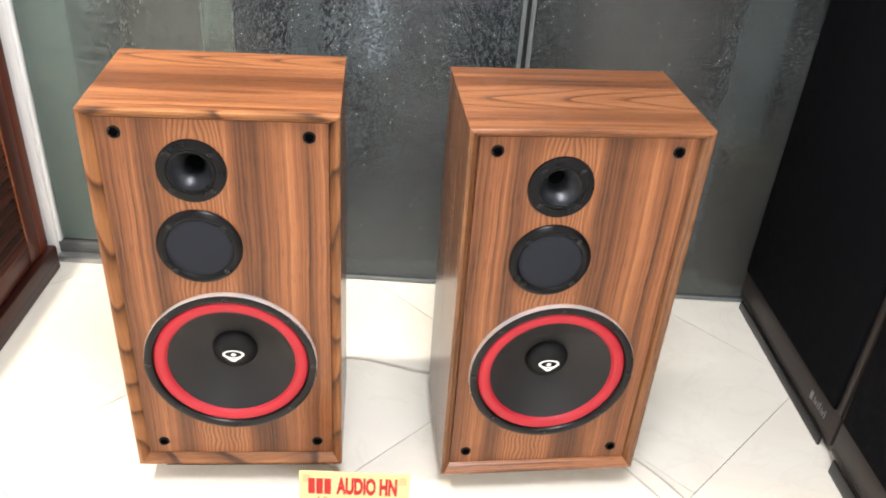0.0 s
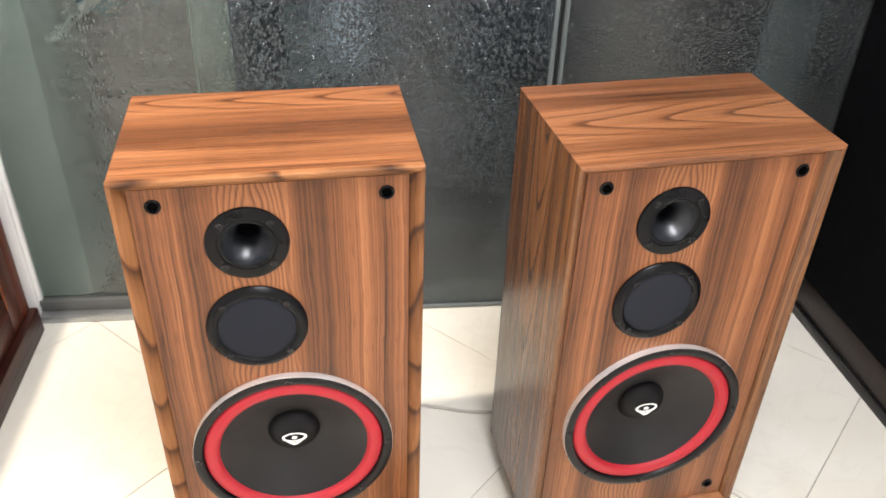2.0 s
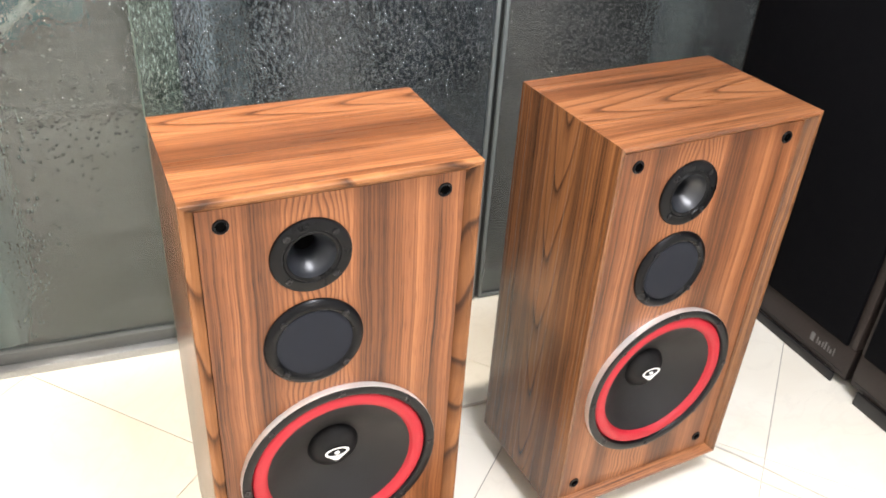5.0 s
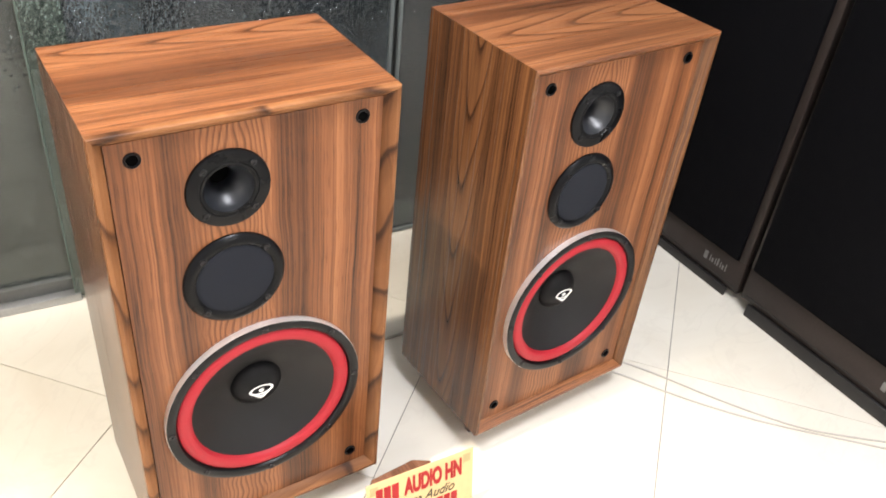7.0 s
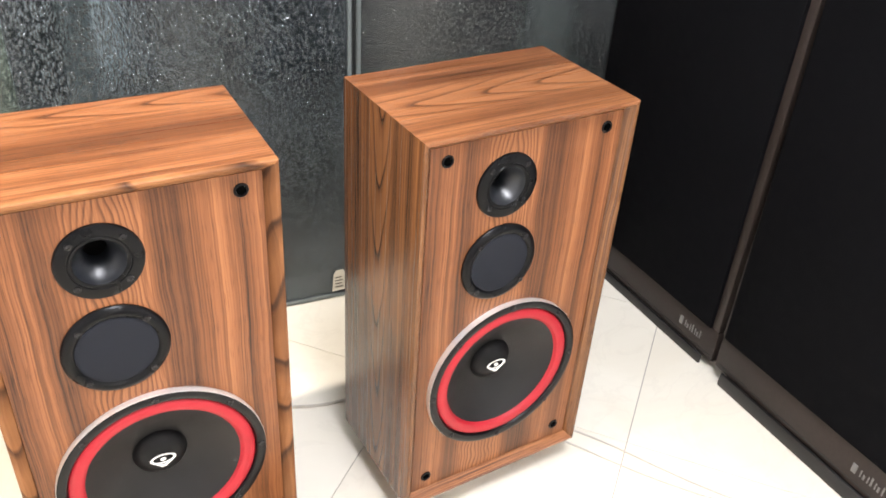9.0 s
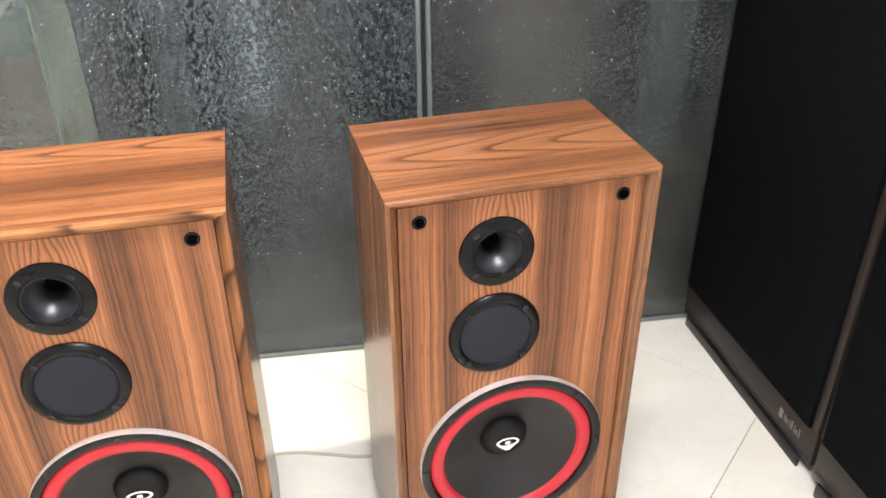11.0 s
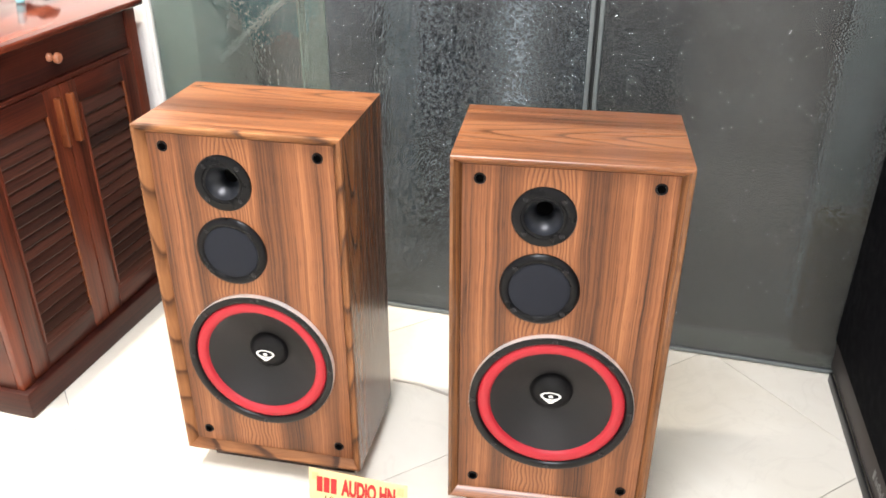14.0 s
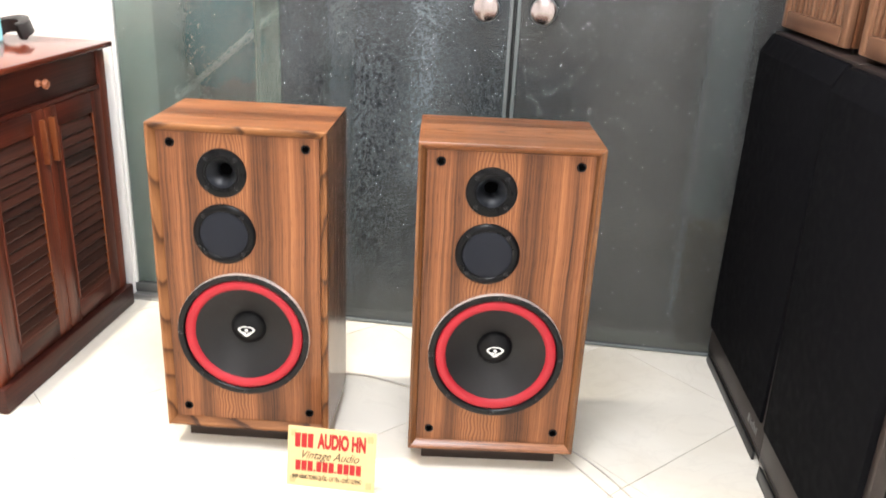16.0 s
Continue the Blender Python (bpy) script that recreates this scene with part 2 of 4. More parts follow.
black_frame = plain("black_frame", (0.0040, 0.0040, 0.0048), 0.32, spec=0.22, bumpy=0.1, scale=150)
red_foam = plain("red_foam", (0.37, 0.0062, 0.017), 0.6, scale=160, bumpy=0.25, vary=0.08)
chrome = plain("brushed_ring", (0.85, 0.86, 0.87), 0.38, metal=0.7, vary=0.15, scale=90)
screw_metal = plain("black_screw", (0.016, 0.016, 0.018), 0.3, metal=0.5)
white_print = plain("white_print", (0.85, 0.85, 0.82), 0.5)
hole_shade = plain("hole_shade", (0.002, 0.002, 0.002), 0.9, spec=0.0)


def bars(color):
    return plain("print", color, 0.6, vary=0.03)


def tile_material():
    m, nt, b = material("cream_tile")
    v = scaled(nt, (1, 1, 1), (0, 0, 0), 40.0)
    cloud = noise_node(nt, v, 2.2, 5, 0.6, 0.8)
    vein = noise_node(nt, v, 3.6, 6, 0.55, 2.2)
    line = math_node(nt, "ABSOLUTE", math_node(nt, "SUBTRACT", vein, 0.5))
    line = ramp_node(nt, line, ((0.0, 1.0), (0.028, 0.0)))
    base = ramp_node(nt, cloud, ((0.3, (0.79, 0.74, 0.63)), (0.7, (0.88, 0.85, 0.76))))
    col = mix_node(nt, math_node(nt, "MULTIPLY", line, 0.09), base, (0.50, 0.46, 0.39))
    nt.links.new(col, b.inputs["Base Color"])
    b.inputs["Roughness"].default_value = 0.16
    nt.links.new(ramp_node(nt, cloud, ((0.3, 0.11), (0.7, 0.2))), b.inputs["Roughness"])
    b.inputs["Specular IOR Level"].default_value = 0.5
    return m


tile_mat = tile_material()
grout_mat = plain("grey_grout", (0.30, 0.27, 0.23), 0.9)
wall_paint = plain("white_wall_paint", (0.88, 0.88, 0.87), 0.6, vary=0.03, scale=8, bumpy=0.03)
ceiling_paint = plain("ceiling_paint", (0.82, 0.82, 0.80), 0.8, vary=0.02, scale=8)
aluminium = plain("grey_aluminium", (0.42, 0.43, 0.43), 0.35, metal=0.8)
seal_grey = plain("grey_seal", (0.16, 0.18, 0.18), 0.35)
rail_grey = plain("dull_grey_rail", (0.10, 0.105, 0.10), 0.35)
seal_dark = plain("dark_seal", (0.02, 0.022, 0.022), 0.5)
knob_metal = plain("pinkish_steel", (0.42, 0.36, 0.35), 0.2, metal=1.0, vary=0.05)


def glass_material(name, tint, body, grain, tilt, body_share, rough, sparse=0.0, stretch=(1, 1, 0.75), layers=(1, 1, 1)):
    """Hammered glass: a clear tinted pane mixed with a dark body, clouded and flecked with painted sparkle, both under
    a pebbled glossy surface.
    sparse: the share of pebbles that lie flat."""
    m, nt, b = material(name)
    v = scaled(nt, stretch)
    cells = nt.nodes.new("ShaderNodeTexVoronoi")
    cells.feature = "SMOOTH_F1"
    cells.inputs["Scale"].default_value = grain
    cells.inputs["Smoothness"].default_value = 0.25
    nt.links.new(v, cells.inputs["Vector"])
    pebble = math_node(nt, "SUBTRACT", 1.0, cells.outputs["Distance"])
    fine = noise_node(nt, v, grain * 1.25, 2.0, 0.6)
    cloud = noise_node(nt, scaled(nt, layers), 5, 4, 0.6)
    b.inputs["Roughness"].default_value = rough
    b.inputs["IOR"].default_value = 1.5
    b.inputs["Transmission Weight"].default_value = 1.0
    b.inputs["Base Color"].default_value = (*tint, 1)
    # body colour brightens on the pebbles: frosted speckle, with some glint painted in
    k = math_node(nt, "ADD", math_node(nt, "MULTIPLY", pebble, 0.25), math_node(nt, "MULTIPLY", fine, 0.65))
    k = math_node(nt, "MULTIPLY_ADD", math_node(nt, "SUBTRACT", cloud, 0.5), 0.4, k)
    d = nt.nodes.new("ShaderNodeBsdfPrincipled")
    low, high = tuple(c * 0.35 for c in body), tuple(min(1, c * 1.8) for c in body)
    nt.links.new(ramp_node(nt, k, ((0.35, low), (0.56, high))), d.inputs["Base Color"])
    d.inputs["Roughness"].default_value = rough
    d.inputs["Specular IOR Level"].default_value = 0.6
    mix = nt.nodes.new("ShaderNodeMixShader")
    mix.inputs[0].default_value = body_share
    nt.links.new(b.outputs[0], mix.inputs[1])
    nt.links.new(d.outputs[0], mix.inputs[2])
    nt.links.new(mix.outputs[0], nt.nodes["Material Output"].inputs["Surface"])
    if tilt:
        # pebbles of uneven height
        own = nt.nodes.new("ShaderNodeSeparateColor")
        nt.links.new(cells.outputs["Color"], own.inputs[0])
        tall = ramp_node(nt, own.outputs[0], ((sparse, 0.05), (min(1.0, sparse + 0.35), 1.0)))
        dome = math_node(nt, "MULTIPLY", ramp_node(nt, pebble, ((0.35, 0.0), (0.95, 1.0)), "EASE"), tall)
        h = math_node(nt, "ADD", dome, math_node(nt, "MULTIPLY", fine, 0.30))
        bump(nt, b, h, 1.0, tilt)
        bump(nt, d, h, 1.0, tilt)
    return m


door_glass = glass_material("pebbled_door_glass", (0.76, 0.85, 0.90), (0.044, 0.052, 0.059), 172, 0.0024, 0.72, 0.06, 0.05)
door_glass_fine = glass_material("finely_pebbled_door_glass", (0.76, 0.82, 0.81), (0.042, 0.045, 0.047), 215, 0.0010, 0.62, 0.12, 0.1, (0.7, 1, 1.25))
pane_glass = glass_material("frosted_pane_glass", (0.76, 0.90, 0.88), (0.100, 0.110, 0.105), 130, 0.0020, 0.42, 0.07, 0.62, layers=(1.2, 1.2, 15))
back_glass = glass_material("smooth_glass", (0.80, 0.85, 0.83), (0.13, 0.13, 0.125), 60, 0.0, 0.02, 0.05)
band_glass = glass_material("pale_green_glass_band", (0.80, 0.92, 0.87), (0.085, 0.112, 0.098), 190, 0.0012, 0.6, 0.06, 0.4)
glass_edge = plain("green_glass_edge", (0.10, 0.135, 0.115), 0.3)
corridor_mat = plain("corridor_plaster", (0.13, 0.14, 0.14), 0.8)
pale_plaster = plain("pale_plaster", (0.80, 0.90, 0.85), 0.7)
post_blue = plain("bluish_paint", (0.74, 0.87, 0.92), 0.6)
teal_fabric = plain("teal_fabric", (0.035, 0.24, 0.29), 0.8)
red_fabric = plain("red_fabric", (0.75, 0.05, 0.07), 0.7)
# emissive sheet added far behind the doors to raise glints in their glass
added_glow, glow_nodes, glow_shader = material("added_glow")
glow_shader.inputs["Base Color"].default_value = (0.8, 0.85, 0.9, 1)
glow_shader.inputs["Emission Color"].default_value = (0.85, 0.95, 1.0, 1)
glow_shader.inputs["Emission Strength"].default_value = 1.8
rail_mat = plain("pale_rail", (0.7, 0.75, 0.72), 0.4)

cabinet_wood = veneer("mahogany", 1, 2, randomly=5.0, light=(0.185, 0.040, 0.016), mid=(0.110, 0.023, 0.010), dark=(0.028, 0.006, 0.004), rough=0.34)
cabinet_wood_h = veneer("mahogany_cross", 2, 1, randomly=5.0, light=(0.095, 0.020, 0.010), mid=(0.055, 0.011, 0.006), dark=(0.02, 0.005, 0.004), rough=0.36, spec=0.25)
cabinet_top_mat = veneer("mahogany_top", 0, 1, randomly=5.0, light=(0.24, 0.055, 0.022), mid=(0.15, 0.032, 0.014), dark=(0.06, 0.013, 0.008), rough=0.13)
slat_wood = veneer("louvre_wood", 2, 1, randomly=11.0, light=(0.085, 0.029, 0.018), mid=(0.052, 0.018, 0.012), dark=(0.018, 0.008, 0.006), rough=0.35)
grip_wood = veneer("grip_wood", 1, 2, randomly=3.0, light=(0.28, 0.085, 0.030), mid=(0.18, 0.05, 0.018), dark=(0.1, 0.025, 0.01), rough=0.25)
knob_wood = plain("knob_wood", (0.33, 0.125, 0.065), 0.25)

grille_cloth = plain("black_grille_cloth", (0.0044, 0.0044, 0.0053), 0.9, scale=260, bumpy=0.4, spec=0.05)
tower_wood = plain("dark_brown_vinyl", (0.030, 0.022, 0.019), 0.45, scale=30, vary=0.2, spec=0.3)
tower_black = plain("black_lacquer", (0.012, 0.011, 0.011), 0.4)
badge_grey = plain("grey_badge", (0.17, 0.165, 0.16), 0.4)
pale_wood = veneer("pale_wood", 0, 2, randomly=3.0, light=(0.32, 0.165, 0.095), mid=(0.25, 0.125, 0.070), dark=(0.13, 0.06, 0.034))
brown_wood = veneer("brown_wood", 0, 2, randomly=3.0, light=(0.25, 0.10, 0.04), mid=(0.16, 0.06, 0.025), dark=(0.07, 0.03, 0.015))
slat_fill = plain("brown_cloth", (0.09, 0.045, 0.03), 0.8)
card_paper = plain("cream_card", (0.68, 0.49, 0.235), 0.45, vary=0.07, scale=20)
patch_beige = plain("dull_beige", (0.34, 0.27, 0.17), 0.8)
card_corner = plain("dull_gold_print", (0.45, 0.36, 0.17), 0.5)
red_print = bars((0.36, 0.006, 0.008))
dark_print = bars((0.05, 0.035, 0.02))
cable_mat = plain("clear_grey_cable", (0.50, 0.46, 0.40), 0.35)
paper_tag = plain("beige_paper_tag", (0.62, 0.58, 0.48), 0.7)
lamp_white = plain("lamp_frame", (0.8, 0.8, 0.8), 0.5)
black_case = plain("black_case", (0.015, 0.015, 0.016), 0.5)
cyan_plastic = plain("cyan_plastic", (0.28, 0.62, 0.70), 0.2)


# ---- mesh helpers ----
def finish(bm, angle=32):
    bmesh.ops.recalc_face_normals(bm, faces=bm.faces)
    for f in bm.faces:
        f.smooth = True
    for e in bm.edges:
        if len(e.link_faces) != 2 or e.calc_face_angle(0) > radians(angle):
            e.smooth = False


def part(name, bm, mat, parent=None, label="", m=None):
    finish(bm)
    me = bpy.data.meshes.new(name)
    bm.to_mesh(me)
    bm.free()
    me.materials.append(mat)
    ob = new(name, me)
    if parent:
        ob.parent = parent
    if m is not None:
        ob.matrix_basis = m
    if label:
        ob["label"] = label
    return ob


def share(name, source, parent, m, label=""):
    """Another object on the same mesh."""
    ob = new(name, source.data)
    ob.parent, ob.matrix_basis = parent, m
    if label:
        ob["label"] = label
    return ob


def box(x0, x1, y0, y1, z0, z1, bevel=0.0, seg=2, bm=None):
    own = bm or bmesh.new()
    b = bmesh.new()
    bmesh.ops.create_cube(b, size=1)
    for v in b.verts:
        v.co = Vector((x0 + (v.co.x + 0.5) * (x1 - x0), y0 + (v.co.y + 0.5) * (y1 - y0), z0 + (v.co.z + 0.5) * (z1 - z0)))
    if bevel:
        bmesh.ops.bevel(b, geom=b.edges[:], offset=bevel, segments=seg, affect="EDGES", profile=0.5)
    merge(own, b)
    return own


def merge(own, other):
    me = bpy.data.meshes.new("tmp")
    other.to_mesh(me)
    other.free()
    own.from_mesh(me)
    bpy.data.meshes.remove(me)


def lathe(profile, n=48, cx=0.0, cz=0.0, closed=False, squash=1.0):
    """Turns (radius, y) round an axis along y through (cx, cz)."""
    bm = bmesh.new()
    rings = []
    for r, y in profile:
        if r < 1e-6:
            rings.append([bm.verts.new((cx, y, cz))])
        else:
            rings.append([bm.verts.new((cx + r * math.cos(2 * math.pi * i / n), y, cz + squash * r * math.sin(2 * math.pi * i / n))) for i in range(n)])
    pairs = list(zip(rings, rings[1:]))
    if closed:
        pairs.append((rings[-1], rings[0]))
    for a, b in pairs:
        for i in range(n):
            j = (i + 1) % n
            if len(a) == 1 and len(b) == 1:
                continue
            if len(a) == 1:
                bm.faces.new((a[0], b[i], b[j]))
            elif len(b) == 1:
                bm.faces.new((a[i], a[j], b[0]))
            else:
                bm.faces.new((a[i], a[j], b[j], b[i]))
    return bm


def prism(points, y0, y1):
    """A flat outline in x and z, given thickness along y."""
    bm = bmesh.new()
    front = [bm.verts.new((x, y0, z)) for x, z in points]
    back = [bm.verts.new((x, y1, z)) for x, z in points]
    bm.faces.new(front)
    bm.faces.new(back[::-1])
    for i in range(len(points)):
        j = (i + 1) % len(points)
        bm.faces.new((front[i], front[j], back[j], back[i]))
    return bm


def tube(points, radius, n=8):
    """A round cable along smoothed points."""
    cu = bpy.data.curves.new("cable", "CURVE")
    cu.dimensions, cu.bevel_depth, cu.bevel_resolution, cu.resolution_u = "3D", radius, 2, 10
    sp = cu.splines.new("BEZIER")
    sp.bezier_points.add(len(points) - 1)
    for p, co in zip(sp.bezier_points, points):
        p.co = co
        p.handle_left_type = p.handle_right_type = "AUTO"
    ob = bpy.data.objects.new("tmp", cu)
    scene.collection.objects.link(ob)
    me = bpy.data.meshes.new_from_object(ob.evaluated_get(bpy.context.evaluated_depsgraph_get()))
    bpy.data.objects.remove(ob)
    bm = bmesh.new()
    bm.from_mesh(me)
    bpy.data.meshes.remove(me)
    return bm


def words(text, size, mat, parent, m, name="lettering", label="", width=0.1, shear=0.0, bold=0.0):
    cu = bpy.data.curves.new("text", "FONT")
    cu.body, cu.size, cu.extrude, cu.align_x, cu.align_y, cu.shear, cu.offset = text, size, 0.0003, "CENTER", "CENTER", shear, bold
    ob = bpy.data.objects.new("tmp", cu)
    scene.collection.objects.link(ob)
    me = bpy.data.meshes.new_from_object(ob.evaluated_get(bpy.context.evaluated_depsgraph_get()))
    bpy.data.objects.remove(ob)
    span = max(v.co.x for v in me.vertices) - min(v.co.x for v in me.vertices)
    for v in me.vertices:
        v.co.x *= width / span
    me.materials.clear()
    me.materials.append(mat)
    out = new(name, me)
    out.parent, out.matrix_basis = parent, m
    if label:
        out["label"] = label
    return out


def empty(name, m):
    ob = new(name)
    ob.empty_display_size = 0.1
    ob.matrix_basis = m
    return ob


# ---- the setting ----
ROOM_X0, ROOM_X1, ROOM_Y0 = -1.32, 1.66, -3.2
WALL = pose(0, 1.947, 0, 0, 0, -2.7)

bm = box(-2.2, 2.2, -3.6, 4.2, -0.12, -0.003)
floor = tagged(part("floor", bm, grout_mat), "glossy cream ceramic floor tiles laid diagonally with thin grey joints", "floor", kind="structure")
tagged(part("ceiling", box(-2.2, 2.2, -3.6, 4.2, CEILING, CEILING + 0.1), ceiling_paint), "plain white painted ceiling", "ceiling", kind="structure")
tagged(part("wall_west", box(ROOM_X0 - 0.15, ROOM_X0, -3.35, 1.95, 0, CEILING), wall_paint), "plain white painted wall", "wall", kind="structure")
tagged(part("wall_east", box(ROOM_X1, ROOM_X1 + 0.15, -3.35, 1.86, 0, CEILING), wall_paint), "plain white painted wall", "wall", kind="structure")
tagged(part("wall_south", box(ROOM_X0, ROOM_X1, ROOM_Y0 - 0.15, ROOM_Y0, 0, CEILING), wall_paint), "plain white painted wall", "wall", kind="structure")

# the wall with the glass doors, in its own frame: x along it, y through it
DOOR_X0, DOOR_X1, DOOR_H, SEAM, FIXED = -0.818, 1.22, 2.2, 0.436, -0.345
north = empty("wall_north", WALL)
tagged(north, "white wall with a wide opening for glass doors", "wall", kind="structure")
part("pier", box(-1.6, DOOR_X0, 0.012, 0.16, 0, CEILING, 0.004), wall_paint, north)
part("pier", box(DOOR_X1 + 0.05, 1.9, 0.012, 0.16, 0, CEILING, 0.004), wall_paint, north)
part("lintel", box(DOOR_X0, DOOR_X1 + 0.05, 0.012, 0.16, DOOR_H, CEILING), wall_paint, north)

pane = tagged(empty("window_1", WALL), "fixed frosted glass side panel in a grey metal channel", "window", kind="structure")
part("bottom_rail", box(DOOR_X0, FIXED, 0.022, 0.058, 0.022, 0.055, 0.003), rail_grey, pane)
part("floor_channel", box(DOOR_X0, FIXED + 0.01, 0.0, 0.062, 0, 0.022, 0.004), aluminium, pane)
part("side_channel", box(DOOR_X0, DOOR_X0 + 0.008, 0.024, 0.056, 0.055, DOOR_H, 0.002), wall_paint, pane)


def glaze(ob):
    """The face away from the room is smooth."""
    ob.data.materials.append(back_glass)
    for p in ob.data.polygons:
        if p.normal.y > 0.9:
            p.material_index = 1
    return ob


def knob_handle(parent, x, z):
    h = part("door_knob", lathe(((0.0, -0.062), (0.030, -0.0615), (0.0345, -0.059), (0.036, -0.055), (0.036, -0.046), (0.033, -0.043), (0.018, -0.041), (0.012, -0.034), (0.012, -0.008), (0.024, -0.006), (0.025, 0.006), (0.0, 0.0061)), 40, x, z), knob_metal, parent, "round polished pinkish steel knob")
    part("rim", lathe(((0.0365, -0.056), (0.0375, -0.053), (0.0375, -0.048), (0.0365, -0.045)), 40, x, z, closed=True), chrome, h)
    return h


def door_leaf(name, x0, x1, knob_x, seal_left, glass, band=0.0):
    d = tagged(empty(name, WALL), "closed pebbled frosted glass door leaf with a round steel knob", "door", kind="structure")
    if band:
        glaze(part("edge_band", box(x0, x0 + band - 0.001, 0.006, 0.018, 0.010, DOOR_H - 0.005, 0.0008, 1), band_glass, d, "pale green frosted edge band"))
        x0 += band
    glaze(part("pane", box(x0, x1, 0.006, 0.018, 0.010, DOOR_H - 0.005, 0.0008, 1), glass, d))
    edge = x1 if not seal_left else x0
    s = 1 if seal_left else -1
    part("seal", box(min(edge, edge + s * 0.010), max(edge, edge + s * 0.010), 0.001, 0.023, 0.008, DOOR_H - 0.005, 0.002), seal_grey, d)
    part("gasket", box(min(edge, edge - s * 0.005), max(edge, edge - s * 0.005), 0.004, 0.020, 0.008, DOOR_H - 0.005, 0.001), seal_dark, d)
    part("bottom_seal", box(x0, x1, 0.002, 0.022, 0.003, 0.014, 0.002), seal_grey, d)
    knob_handle(d, knob_x, 1.055)
    return d


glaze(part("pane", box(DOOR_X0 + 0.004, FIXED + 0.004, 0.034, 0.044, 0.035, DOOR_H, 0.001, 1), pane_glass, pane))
door_a = door_leaf("door_1", FIXED, SEAM - 0.006, 0.356, False, door_glass, 0.078)
part("glass_edge", box(FIXED - 0.003, FIXED, 0.005, 0.019, 0.008, DOOR_H - 0.005), glass_edge, door_a, "green polished glass edge")
door_leaf("door_2", SEAM + 0.006, DOOR_X1, 0.518, True, door_glass_fine)
part("side_post", box(DOOR_X1, DOOR_X1 + 0.05, 0.0, 0.06, 0, DOOR_H, 0.004), aluminium, north)

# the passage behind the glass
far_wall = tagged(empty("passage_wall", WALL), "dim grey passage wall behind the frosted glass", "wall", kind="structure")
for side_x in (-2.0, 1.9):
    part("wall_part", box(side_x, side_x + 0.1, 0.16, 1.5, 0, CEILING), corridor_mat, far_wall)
# narrow gap left in the far wall for the added glow to shine through
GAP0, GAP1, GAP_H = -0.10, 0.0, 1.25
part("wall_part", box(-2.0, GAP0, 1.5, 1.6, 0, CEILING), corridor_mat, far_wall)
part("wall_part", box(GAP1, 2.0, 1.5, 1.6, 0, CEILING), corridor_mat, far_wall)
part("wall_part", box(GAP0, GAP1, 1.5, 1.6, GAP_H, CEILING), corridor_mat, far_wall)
tagged(part("backdrop", box(GAP0 - 0.1, GAP1 + 0.1, 1.75, 1.76, 0, GAP_H + 0.2), added_glow, m=WALL), "added glowing sheet behind a gap in the passage wall", "backdrop", kind="structure")
tagged(part("passage_post", box(-0.17, -0.10, 0.20, 0.28, 0, CEILING, 0.01), post_blue, m=WALL), "bluish painted post behind the frosted glass", "pillar", kind="structure")
tagged(part("passage_post", box(1.04, 1.16, 0.22, 0.30, 0, CEILING, 0.03), post_blue, m=WALL), "bluish painted post behind the frosted glass", "pillar", kind="structure")
tagged(part("passage_reveal", box(-0.84, -0.685, 0.05, 0.40, 0, CEILING, 0.02), pale_plaster, m=WALL), "pale plastered reveal behind the frosted glass", "wall", kind="structure")
tagged(part("handrail", tube([(-0.69, 0.17, 0.675), (-0.52, 0.17, 0.822), (-0.14, 0.19, 1.145)], 0.011), rail_mat, m=WALL), "slanting pale handrail behind the frosted glass", "handrail")
# plain block added only to give the warm patch low in the right leaf
tagged(part("warm_patch_block", box(1.05, 1.19, 0.10, 0.30, 0, 0.40, 0.006), patch_beige, m=WALL), "beige block added for a warm patch behind the frosted glass door", "box")


def crumpled(cx, cy, cz, rx, ry, rz, rough, seed):
    b = bmesh.new()
    bmesh.ops.create_icosphere(b, subdivisions=4, radius=1)
    for v in b.verts:
        n = noise.noise(v.co * 1.6 + Vector((seed, 0, 0))) + 0.5 * noise.noise(v.co * 4 + Vector((0, seed, 0)))
        v.co = Vector((cx + v.co.x * rx * (1 + rough * n), cy + v.co.y * ry * (1 + rough * n), cz + v.co.z * rz * (1 + rough * n)))
    return b


jacket = empty("hanging_jacket", WALL)
part("body", crumpled(-0.56, 0.275, 0.92, 0.150, 0.05, 0.19, 0.35, 3), teal_fabric, jacket, "teal padded cloth")
part("hood", crumpled(-0.585, 0.265, 1.10, 0.085, 0.05, 0.085, 0.35, 8), red_fabric, jacket, "red cloth")
part("hanger", tube([(-0.56, 0.275, 1.10), (-0.54, 0.30, 1.45), (-0.54, 0.42, 1.60), (-0.54, 1.5, 1.62)], 0.006), rail_mat, jacket)
tagged(jacket, "teal and red jacket hanging behind the frosted glass", "jacket")

# ceiling lamps
for lx, ly, sx, sy, watts, color in LAMPS:
    tagged(part("ceiling_lamp", box(-sx / 2 - 0.03, sx / 2 + 0.03, -sy / 2 - 0.03, sy / 2 + 0.03, -0.05, 0, 0.004), lamp_white, m=pose(lx, ly, CEILING)), "white rectangular ceiling lamp", "lamp", "ceiling lamps")


def turned(profile, n=24):
    bm = lathe(profile, n)
    bmesh.ops.rotate(bm, verts=bm.verts, cent=(0, 0, 0), matrix=Matrix.Rotation(math.pi / 2, 3, "X"))
    return bm


downlight = part("ceiling_downlight", turned(((0.048, 0.0), (0.062, -0.002), (0.064, -0.010), (0.060, -0.016), (0.050, -0.016), (0.044, -0.004)), 32), lamp_white, m=pose(*SPOT, CEILING))
tagged(downlight, "small round white downlight in the ceiling", "lamp")


